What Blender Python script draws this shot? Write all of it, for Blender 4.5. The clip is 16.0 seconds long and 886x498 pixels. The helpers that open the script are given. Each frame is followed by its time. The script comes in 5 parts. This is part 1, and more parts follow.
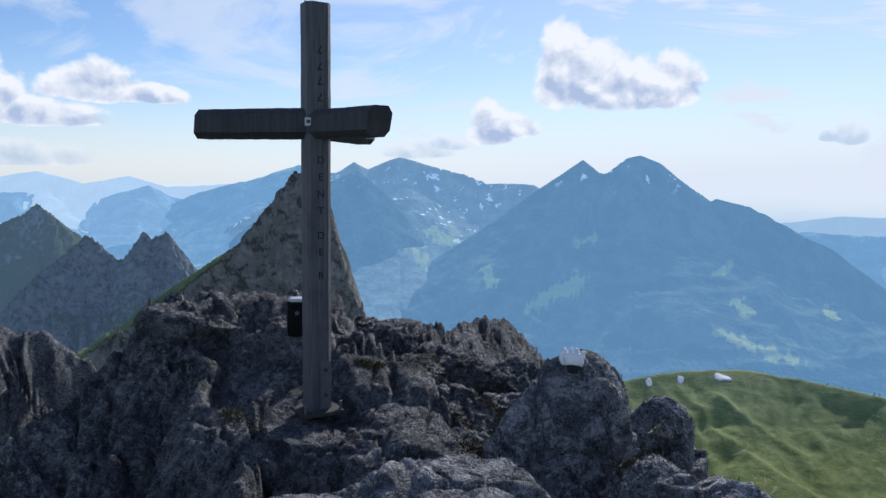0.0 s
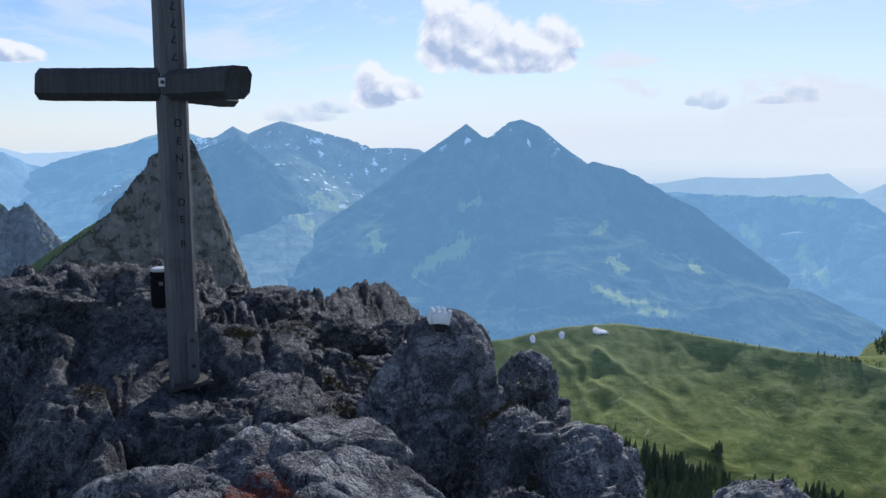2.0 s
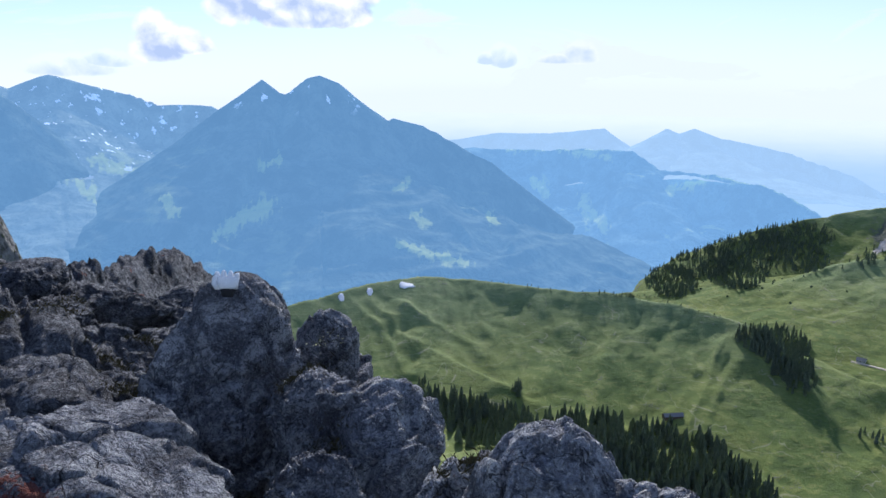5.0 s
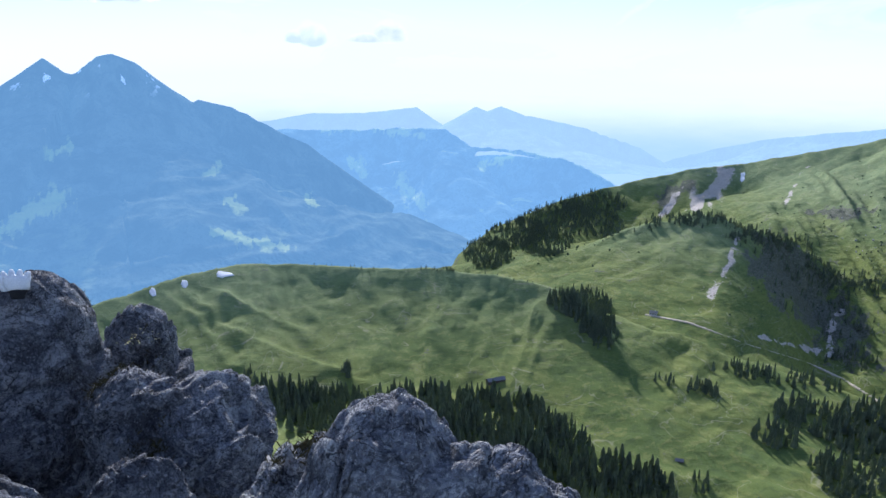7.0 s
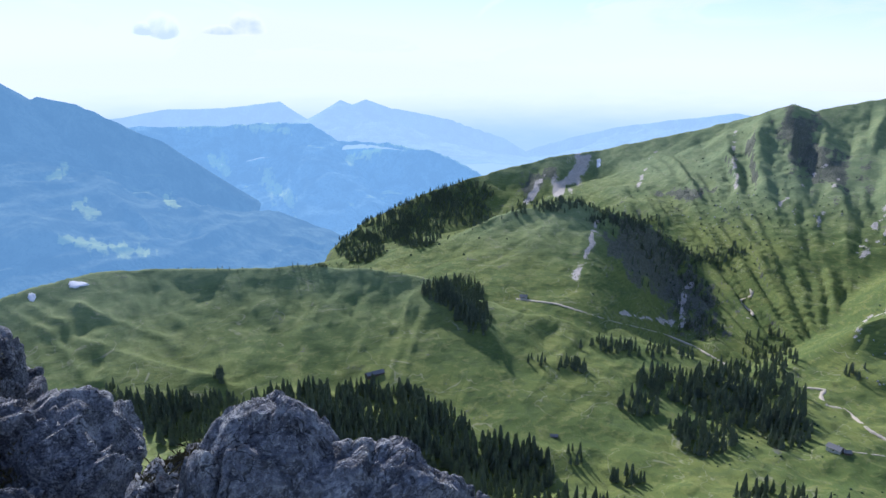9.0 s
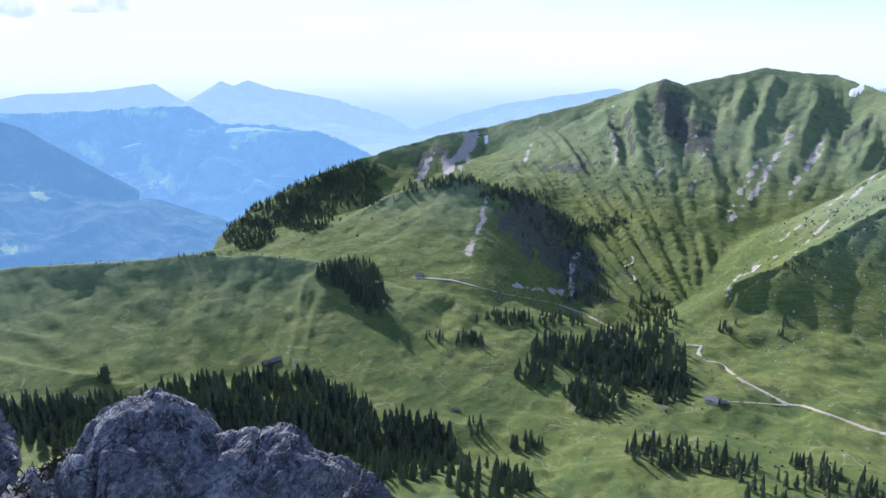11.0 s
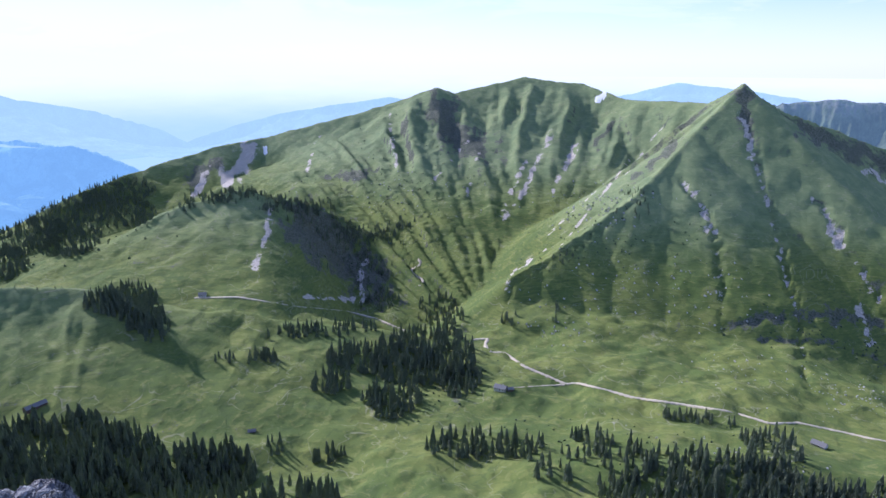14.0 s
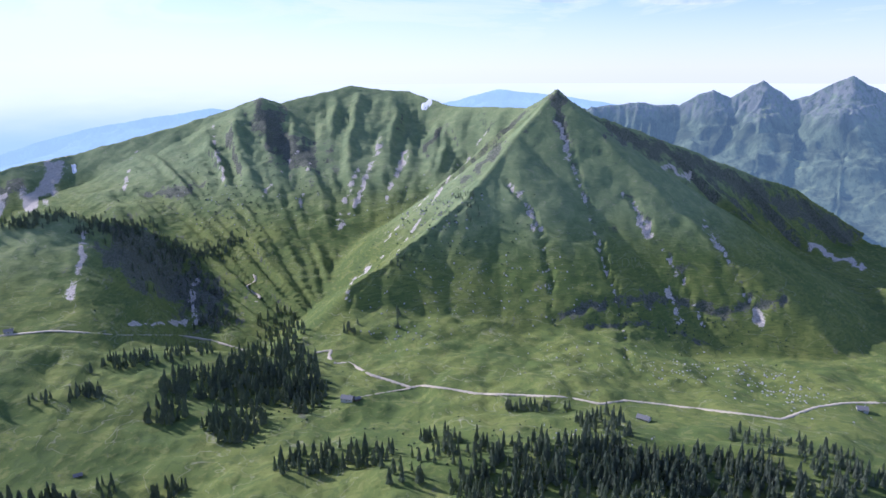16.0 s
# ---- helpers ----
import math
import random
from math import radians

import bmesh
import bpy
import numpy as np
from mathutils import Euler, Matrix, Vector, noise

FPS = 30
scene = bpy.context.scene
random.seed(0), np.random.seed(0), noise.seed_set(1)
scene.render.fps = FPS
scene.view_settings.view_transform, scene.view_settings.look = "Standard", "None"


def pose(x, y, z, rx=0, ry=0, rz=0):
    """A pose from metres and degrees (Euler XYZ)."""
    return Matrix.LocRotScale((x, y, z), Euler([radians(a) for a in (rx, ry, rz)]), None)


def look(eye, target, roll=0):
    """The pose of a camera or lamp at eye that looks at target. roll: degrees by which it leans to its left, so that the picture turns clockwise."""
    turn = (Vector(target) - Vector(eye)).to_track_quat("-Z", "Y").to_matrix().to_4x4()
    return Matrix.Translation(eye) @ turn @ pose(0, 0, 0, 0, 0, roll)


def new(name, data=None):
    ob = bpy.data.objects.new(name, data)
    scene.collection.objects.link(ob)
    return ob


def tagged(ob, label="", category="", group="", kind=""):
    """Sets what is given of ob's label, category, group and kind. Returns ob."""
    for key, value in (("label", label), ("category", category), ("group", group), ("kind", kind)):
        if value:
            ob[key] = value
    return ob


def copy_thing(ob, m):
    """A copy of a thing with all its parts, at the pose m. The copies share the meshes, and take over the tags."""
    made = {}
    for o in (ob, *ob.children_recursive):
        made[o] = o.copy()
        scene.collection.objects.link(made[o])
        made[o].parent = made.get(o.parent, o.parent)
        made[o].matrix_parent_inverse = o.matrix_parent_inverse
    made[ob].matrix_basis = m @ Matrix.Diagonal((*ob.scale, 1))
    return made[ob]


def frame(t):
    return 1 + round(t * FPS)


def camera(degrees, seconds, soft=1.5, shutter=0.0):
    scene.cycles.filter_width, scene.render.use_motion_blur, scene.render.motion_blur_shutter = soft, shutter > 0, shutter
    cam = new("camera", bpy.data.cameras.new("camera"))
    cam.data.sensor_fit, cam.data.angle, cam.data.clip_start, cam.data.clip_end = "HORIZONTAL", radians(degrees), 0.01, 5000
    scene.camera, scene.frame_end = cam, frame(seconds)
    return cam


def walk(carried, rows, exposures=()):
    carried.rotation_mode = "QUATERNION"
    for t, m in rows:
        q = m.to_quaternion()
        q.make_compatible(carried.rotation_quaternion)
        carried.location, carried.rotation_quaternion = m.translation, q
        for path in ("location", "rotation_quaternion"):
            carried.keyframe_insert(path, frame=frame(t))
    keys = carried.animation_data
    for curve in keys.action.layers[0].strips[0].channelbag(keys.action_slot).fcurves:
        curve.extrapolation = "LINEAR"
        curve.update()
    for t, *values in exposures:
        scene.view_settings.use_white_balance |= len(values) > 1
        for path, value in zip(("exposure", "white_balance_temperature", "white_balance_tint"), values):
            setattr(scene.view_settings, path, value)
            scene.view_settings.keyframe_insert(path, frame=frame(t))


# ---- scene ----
# ---------------------------------------------------------------- camera
# seconds, place from the first eye, yaw, pitch, roll; the cross stands at z = 0
EYE = 1.40
cam = camera(63.26, 16.0)
ROWS = [
    (0.0, 0.000, 0.000, -0.000, -0.00, -6.10, -0.84),
    (0.5, 0.033, -0.009, -0.004, -2.57, -6.91, -0.71),
    (1.0, 0.057, -0.012, -0.004, -4.81, -7.64, -0.60),
    (1.5, 0.080, -0.019, -0.004, -6.95, -8.27, -0.62),
    (2.0, 0.099, -0.028, -0.005, -9.09, -8.79, -0.64),
    (2.5, 0.122, -0.037, -0.005, -11.16, -9.31, -0.64),
    (3.0, 0.144, -0.051, 0.004, -13.23, -9.82, -0.89),
    (5.5, 0.198, 0.084, -0.047, -28.52, -12.41, -0.84),
    (6.0, 0.194, 0.082, -0.049, -32.61, -12.59, -0.87),
    (6.5, 0.196, 0.080, -0.052, -36.06, -12.90, -0.81),
    (7.0, 0.196, 0.084, -0.053, -39.23, -13.29, -0.63),
    (7.5, 0.195, 0.091, -0.056, -42.24, -13.61, -0.54),
    (8.0, 0.201, 0.102, -0.061, -45.02, -13.83, -0.49),
    (10.5, 0.210, 0.070, -0.054, -56.24, -14.46, 0.31),
    (11.0, 0.205, 0.049, -0.044, -58.60, -15.38, 0.30),
    (11.5, 0.201, 0.032, -0.038, -60.91, -16.17, 0.30),
    (12.0, 0.200, 0.015, -0.039, -63.24, -16.40, 0.18),
    (12.5, 0.196, 0.007, -0.038, -65.84, -16.09, -0.00),
    (13.0, 0.193, 0.008, -0.031, -68.92, -15.51, -0.20),
    (13.5, 0.194, 0.009, -0.025, -72.34, -15.06, -0.24),
    (14.0, 0.198, 0.011, -0.020, -75.82, -14.72, -0.14),
    (14.5, 0.204, 0.014, -0.015, -79.24, -14.50, -0.04),
    (15.0, 0.211, 0.016, -0.011, -82.59, -14.33, 0.04),
    (15.5, 0.220, 0.019, -0.007, -85.91, -14.19, 0.20),
    (16.0, 0.229, 0.022, -0.003, -89.24, -14.09, 0.29),
]
walk(cam, [(t, pose(x, y, EYE + z, 90 + pitch, roll, yaw)) for t, x, y, z, yaw, pitch, roll in ROWS],
     [(0.0, -0.27, 6080, 11), (2.0, -0.27, 6040, 11), (3.0, -0.20, 6010, 11), (5.5, 0.0, 5800, 14), (6.5, 0.02, 5740, 14), (7.0, 0.12, 5710, 14), (7.5, 0.09, 5690, 15), (8.0, 0.02, 5660, 15),
      (10.5, 0.06, 5600, 18), (11.0, 0.13, 5580, 19), (11.5, 0.22, 5560, 20), (12.5, 0.18, 5520, 22), (14.5, 0.13, 5480, 24), (16.0, 0.06, 5450, 25)])

# ---------------------------------------------------------------- node helpers
def nd(tree, kind, ins=None, **props):
    n = tree.nodes.new(kind)
    for key, value in props.items():
        setattr(n, key, value)
    for key, value in (ins or {}).items():
        if isinstance(value, bpy.types.NodeSocket):
            tree.links.new(value, n.inputs[key])
        else:
            n.inputs[key].default_value = value
    return n


def mth(tree, op, a, b=0.0, c=0.0, clamp=False):
    n = nd(tree, "ShaderNodeMath", {0: a, 1: b, 2: c}, operation=op)
    n.use_clamp = clamp
    return n.outputs[0]


def mixc(tree, fac, a, b, blend="MIX"):
    n = nd(tree, "ShaderNodeMix", data_type="RGBA", blend_type=blend)
    for key, value in ((0, fac), (6, a), (7, b)):
        if isinstance(value, bpy.types.NodeSocket):
            tree.links.new(value, n.inputs[key])
        else:
            n.inputs[key].default_value = value if key == 0 else (*value[:3], 1)
    return n.outputs[2]


def nz(tree, vec, scale, detail=4.0, rough=0.55, distort=0.0):
    return nd(tree, "ShaderNodeTexNoise", {"Vector": vec, "Scale": scale, "Detail": detail, "Roughness": rough, "Distortion": distort}).outputs[0]


def step(tree, x, lo, hi, a=0.0, b=1.0):
    n = nd(tree, "ShaderNodeMapRange", {0: x, 1: lo, 2: hi, 3: a, 4: b}, interpolation_type="SMOOTHSTEP")
    return n.outputs[0]


# ---------------------------------------------------------------- sky, clouds and sun
SUN_AZ, SUN_EL = 27.0, 30.0
world = bpy.data.worlds.new("sky")
scene.world = world
world.use_nodes = True
wt = world.node_tree
wt.nodes.clear()
sky = nd(wt, "ShaderNodeTexSky", sky_type="NISHITA", sun_disc=False, sun_elevation=radians(SUN_EL), sun_rotation=radians(SUN_AZ),
         altitude=2200.0, air_density=1.25, dust_density=0.25, ozone_density=2.5)
view = nd(wt, "ShaderNodeTexCoord").outputs["Generated"]
sep = nd(wt, "ShaderNodeSeparateXYZ", {0: view})
az = mth(wt, "MULTIPLY", mth(wt, "ARCTAN2", sep.outputs[0], sep.outputs[1]), 57.2958)
el = mth(wt, "MULTIPLY", mth(wt, "ARCSINE", sep.outputs[2]), 57.2958)
flat = nd(wt, "ShaderNodeCombineXYZ", {0: az, 1: el, 2: 0.0}).outputs[0]
puff = nz(wt, flat, 0.42, 6.0, 0.52, 0.25)
puff_up = nz(wt, nd(wt, "ShaderNodeVectorMath", {0: flat, 1: (0.35, 0.75, 0)}, operation="ADD").outputs[0], 0.42, 6.0, 0.52, 0.25)


def cloud_bank(blobs, cut, soft):
    """Cumulus from a few lobes (azimuth, elevation of the base, half width, height), with a flat underside: cover, depth, height in the lobe."""
    body, rise = -1.5, 0.0
    for a, base, wide, high in blobs:
        dx = mth(wt, "DIVIDE", mth(wt, "SUBTRACT", az, a), wide)
        up = mth(wt, "SUBTRACT", el, base)
        tall = mth(wt, "DIVIDE", up, high)
        dy = mth(wt, "MAXIMUM", tall, mth(wt, "DIVIDE", up, -0.30 * high))
        q = mth(wt, "SUBTRACT", 1.0, mth(wt, "ADD", mth(wt, "MULTIPLY", dx, dx), mth(wt, "MULTIPLY", dy, dy)))
        win = mth(wt, "GREATER_THAN", q, body)
        rise = mth(wt, "MULTIPLY_ADD", win, mth(wt, "SUBTRACT", tall, rise), rise)
        body = mth(wt, "MAXIMUM", q, body)
    deep = mth(wt, "MULTIPLY_ADD", body, 1.3, mth(wt, "MULTIPLY_ADD", puff, 2.5, -1.15))
    return step(wt, deep, cut, cut + soft), deep, rise


def cloud_light(deep, rise, dark, bright):
    """Sunlit heads and rims, shaded undersides."""
    relief = mth(wt, "MULTIPLY", mth(wt, "SUBTRACT", puff, puff_up), 3.6)
    core = step(wt, deep, 0.10, 1.4)
    lit = mth(wt, "ADD", mth(wt, "SUBTRACT", 0.88, mth(wt, "MULTIPLY", core, 0.62)), mth(wt, "MULTIPLY_ADD", rise, 0.62, relief), clamp=True)
    return mixc(wt, lit, dark, bright)


HEAPS = [(9.4, 6.5, 2.5, 5.3), (12.3, 6.1, 2.8, 4.4), (15.0, 5.9, 2.6, 3.3), (17.2, 6.0, 2.4, 3.4), (3.6, 2.9, 2.0, 2.8), (5.9, 3.2, 1.8, 1.5),
         (-25.6, 5.2, 3.6, 2.3), (-22.0, 5.0, 3.0, 1.2), (-33.5, 3.8, 3.6, 4.6), (-28.8, 3.2, 4.0, 1.6), (-42.0, 4.0, 6.0, 4.5)]
WISPS = [(-31.0, 0.4, 6.0, 1.6), (29.2, 2.7, 1.2, 1.5), (28.0, 2.7, 1.0, 0.8), (35.2, 3.0, 1.5, 1.4), (33.4, 2.8, 1.6, 0.6), (-2.0, 1.4, 3.2, 1.4), (98.0, 5.1, 3.6, 1.4), (108.0, 4.8, 4.8, 1.6), (0.5, 2.0, 2.5, 1.0)]
mask, dens, rise = cloud_bank(HEAPS, -0.05, 0.55)
cumulus = cloud_light(dens, rise, (0.54, 0.65, 0.86), (1.10, 1.11, 1.14))
thin, dens2, rise2 = cloud_bank(WISPS, 0.0, 0.7)
thin = mth(wt, "MULTIPLY", thin, 0.62)
wisp = cloud_light(dens2, rise2, (0.52, 0.66, 0.86), (1.0, 1.03, 1.08))
# high veils and streaks, denser towards the sun
streak_at = nd(wt, "ShaderNodeMapping", {"Vector": flat, "Rotation": (0, 0, radians(-12)), "Scale": (0.045, 0.17, 1.0)}).outputs[0]
streak = step(wt, nz(wt, streak_at, 1.0, 7.0, 0.62, 1.1), 0.40, 0.60)
sunward = step(wt, mth(wt, "ABSOLUTE", mth(wt, "SUBTRACT", az, SUN_AZ + 8.0)), 4.0, 75.0, 1.0, 0.0)
low = step(wt, el, -2.5, 9.0, 1.0, 0.0)
veil = mth(wt, "MULTIPLY", streak, mth(wt, "MULTIPLY_ADD", sunward, 0.55, 0.50))
veil = mth(wt, "MAXIMUM", veil, mth(wt, "MULTIPLY_ADD", low, 0.68, mth(wt, "MULTIPLY", sunward, 0.44)), clamp=True)
# the haze thins out overhead, where the sky is deep blue with scattered streaks
veil = mth(wt, "MULTIPLY", veil, step(wt, el, 13.0, 40.0, 1.0, 0.34))
blue = nd(wt, "ShaderNodeVectorMath", {0: sky.outputs[0], "Scale": 0.125}, operation="SCALE").outputs[0]
blue = nd(wt, "ShaderNodeVectorMath", {0: blue, 1: (0.92, 1.0, 1.16)}, operation="MULTIPLY").outputs[0]
air = mixc(wt, veil, blue, (0.92, 0.98, 1.06))
out = mixc(wt, mask, mixc(wt, thin, air, wisp), cumulus)
back = nd(wt, "ShaderNodeBackground", {0: out, 1: 1.0})
wt.links.new(back.outputs[0], nd(wt, "ShaderNodeOutputWorld").inputs[0])

sun = new("sun", bpy.data.lights.new("sun", "SUN"))
sun.data.energy, sun.data.angle, sun.data.color = 5.0, radians(0.6), (1.0, 0.94, 0.84)
sun_way = Vector((math.sin(radians(SUN_AZ)) * math.cos(radians(SUN_EL)), math.cos(radians(SUN_AZ)) * math.cos(radians(SUN_EL)), math.sin(radians(SUN_EL))))
sun.matrix_world = look(sun_way * 50, (0, 0, 0))

# ---------------------------------------------------------------- materials
def mat_new(name):
    m = bpy.data.materials.new(name)
    m.use_nodes = True
    t = m.node_tree
    b = t.nodes["Principled BSDF"]
    pos = nd(t, "ShaderNodeNewGeometry").outputs["Position"]
    return m, t, b, pos


def bump(t, b, height, dist, strength=1.0):
    t.links.new(nd(t, "ShaderNodeBump", {"Height": height, "Distance": dist, "Strength": strength}).outputs[0], b.inputs["Normal"])


def plain(name, colour, rough=0.7, metal=0.0, grain=30.0, vary=0.25, depth=0.002):
    m, t, b, pos = mat_new(name)
    n = nz(t, pos, grain, 5.0)
    t.links.new(mixc(t, n, [c * (1 - vary) for c in colour], [min(1, c * (1 + vary)) for c in colour]), b.inputs["Base Color"])
    b.inputs["Roughness"].default_value, b.inputs["Metallic"].default_value = rough, metal
    bump(t, b, n, depth)
    return m


def limestone(name, tone=1.0, stain=None):
    """Weathered grey limestone: soft grey and violet blotches, pale crusts, lichen spots, pits, a few hairline cracks, rust-red lichen. stain: centre and radius of a red patch."""
    m, t, b, pos = mat_new(name)
    big, mid, small, fine = nz(t, pos, 1.7, 5.0, 0.6, 0.4), nz(t, pos, 6.5, 8.0, 0.66, 0.6), nz(t, pos, 24.0, 6.0, 0.68, 0.4), nz(t, pos, 95.0, 4.0, 0.65)
    k = lambda *c: [min(v * tone, 0.62) for v in c]
    col = mixc(t, step(t, big, 0.34, 0.66), k(0.120, 0.126, 0.146), k(0.205, 0.210, 0.228))
    col = mixc(t, mth(t, "MULTIPLY", step(t, mid, 0.50, 0.58), 0.85), col, k(0.350, 0.352, 0.368))
    col = mixc(t, mth(t, "MULTIPLY", step(t, mid, 0.46, 0.38), 0.8), col, k(0.052, 0.053, 0.060))
    crust = mth(t, "MULTIPLY", step(t, small, 0.535, 0.585), step(t, big, 0.40, 0.55))
    col = mixc(t, mth(t, "MULTIPLY", crust, 0.85), col, k(0.500, 0.505, 0.525))
    col = mixc(t, mth(t, "MULTIPLY", step(t, small, 0.45, 0.39), 0.75), col, k(0.042, 0.042, 0.046))
    col = mixc(t, mth(t, "MULTIPLY", step(t, fine, 0.54, 0.61), 0.6), col, k(0.070, 0.070, 0.076))
    col = mixc(t, mth(t, "MULTIPLY", step(t, fine, 0.45, 0.38), 0.55), col, k(0.350, 0.355, 0.380))
    vein = mth(t, "ABSOLUTE", mth(t, "SUBTRACT", nz(t, pos, 3.4, 5.0, 0.6, 0.6), 0.5))
    gap = mth(t, "MAXIMUM", step(t, vein, -0.002, 0.007), step(t, nz(t, pos, 2.3, 2.0), 0.49, 0.55))
    col = mixc(t, gap, (0.016, 0.016, 0.017), col)
    bent = nd(t, "ShaderNodeVectorMath", {0: nd(t, "ShaderNodeTexNoise", {"Vector": pos, "Scale": 5.0, "Detail": 4.0}).outputs["Color"], 1: (0.22, 0.22, 0.22), 2: pos}, operation="MULTIPLY_ADD").outputs[0]
    edge = nd(t, "ShaderNodeTexVoronoi", {"Vector": bent, "Scale": 5.5}, feature="DISTANCE_TO_EDGE").outputs["Distance"]
    joint = mth(t, "MAXIMUM", step(t, edge, -0.004, 0.020), step(t, nz(t, pos, 2.9, 3.0), 0.36, 0.43))
    crease = mth(t, "ABSOLUTE", mth(t, "SUBTRACT", nz(t, pos, 11.0, 6.0, 0.6, 0.5), 0.5))
    pits = mth(t, "ABSOLUTE", mth(t, "SUBTRACT", nz(t, pos, 38.0, 4.0, 0.6, 0.4), 0.5))
    col = mixc(t, joint, (0.014, 0.014, 0.015), col)
    col = mixc(t, mth(t, "MULTIPLY", step(t, crease, 0.016, 0.0), 0.7), col, k(0.030, 0.030, 0.034))
    col = mixc(t, mth(t, "MULTIPLY", step(t, pits, 0.014, 0.0), 0.55), col, k(0.040, 0.040, 0.044))
    gap = mth(t, "MINIMUM", gap, joint)
    rust = mth(t, "MULTIPLY", step(t, nz(t, pos, 5.1, 2.0), 0.70, 0.74), step(t, mid, 0.46, 0.54))
    if stain:
        far = nd(t, "ShaderNodeVectorMath", {0: pos, 1: stain[0]}, operation="DISTANCE").outputs["Value"]
        near = step(t, mth(t, "DIVIDE", far, stain[1]), 1.2, 0.35)
        rust = mth(t, "MAXIMUM", rust, mth(t, "MULTIPLY", step(t, near, 0.0, 0.4), step(t, mth(t, "ADD", mth(t, "MULTIPLY", near, 0.12), mth(t, "MULTIPLY_ADD", small, 0.5, mth(t, "MULTIPLY", mid, 0.5))), 0.555, 0.61)))
    col = mixc(t, mth(t, "MULTIPLY", rust, 0.88), col, mixc(t, small, (0.30, 0.045, 0.014), (0.11, 0.026, 0.012)))
    t.links.new(col, b.inputs["Base Color"])
    b.inputs["Roughness"].default_value = 0.88
    b.inputs["Specular IOR Level"].default_value = 0.25
    h = mth(t, "ADD", mth(t, "MULTIPLY", mid, 0.9), mth(t, "ADD", mth(t, "MULTIPLY", small, 0.5), mth(t, "ADD", mth(t, "MULTIPLY", fine, 0.22), mth(t, "MULTIPLY", gap, 0.3))))
    h = mth(t, "ADD", h, mth(t, "MULTIPLY_ADD", crease, 1.5, mth(t, "MULTIPLY", pits, 0.6)))
    bump(t, b, h, 0.095)
    return m


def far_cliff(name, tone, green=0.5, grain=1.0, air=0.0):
    """Bare rock walls with grass on the ledges and gentler slopes. air: strength of a blue emission that stands in for
    haze.
    """
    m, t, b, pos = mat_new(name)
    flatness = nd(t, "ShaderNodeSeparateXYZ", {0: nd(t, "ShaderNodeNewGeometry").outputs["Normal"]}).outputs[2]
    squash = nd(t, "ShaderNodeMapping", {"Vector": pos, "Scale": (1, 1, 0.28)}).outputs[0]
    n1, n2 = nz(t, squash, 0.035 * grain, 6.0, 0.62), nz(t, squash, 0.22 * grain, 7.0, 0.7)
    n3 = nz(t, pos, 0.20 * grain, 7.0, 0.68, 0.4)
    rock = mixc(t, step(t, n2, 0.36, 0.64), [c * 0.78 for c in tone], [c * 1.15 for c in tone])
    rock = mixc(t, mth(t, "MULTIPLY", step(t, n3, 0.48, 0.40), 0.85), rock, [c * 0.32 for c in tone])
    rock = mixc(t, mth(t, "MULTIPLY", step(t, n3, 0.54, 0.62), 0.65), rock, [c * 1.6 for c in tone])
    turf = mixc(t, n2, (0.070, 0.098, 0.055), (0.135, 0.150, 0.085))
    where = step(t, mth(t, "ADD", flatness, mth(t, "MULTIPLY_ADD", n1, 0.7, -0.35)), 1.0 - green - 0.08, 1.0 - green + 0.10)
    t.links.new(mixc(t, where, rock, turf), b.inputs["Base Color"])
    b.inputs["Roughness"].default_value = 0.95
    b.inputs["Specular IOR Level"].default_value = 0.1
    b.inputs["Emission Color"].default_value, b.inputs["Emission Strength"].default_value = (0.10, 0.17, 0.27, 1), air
    bump(t, b, mth(t, "ADD", n2, mth(t, "ADD", n1, n3)), 3.0 / grain)
    return m


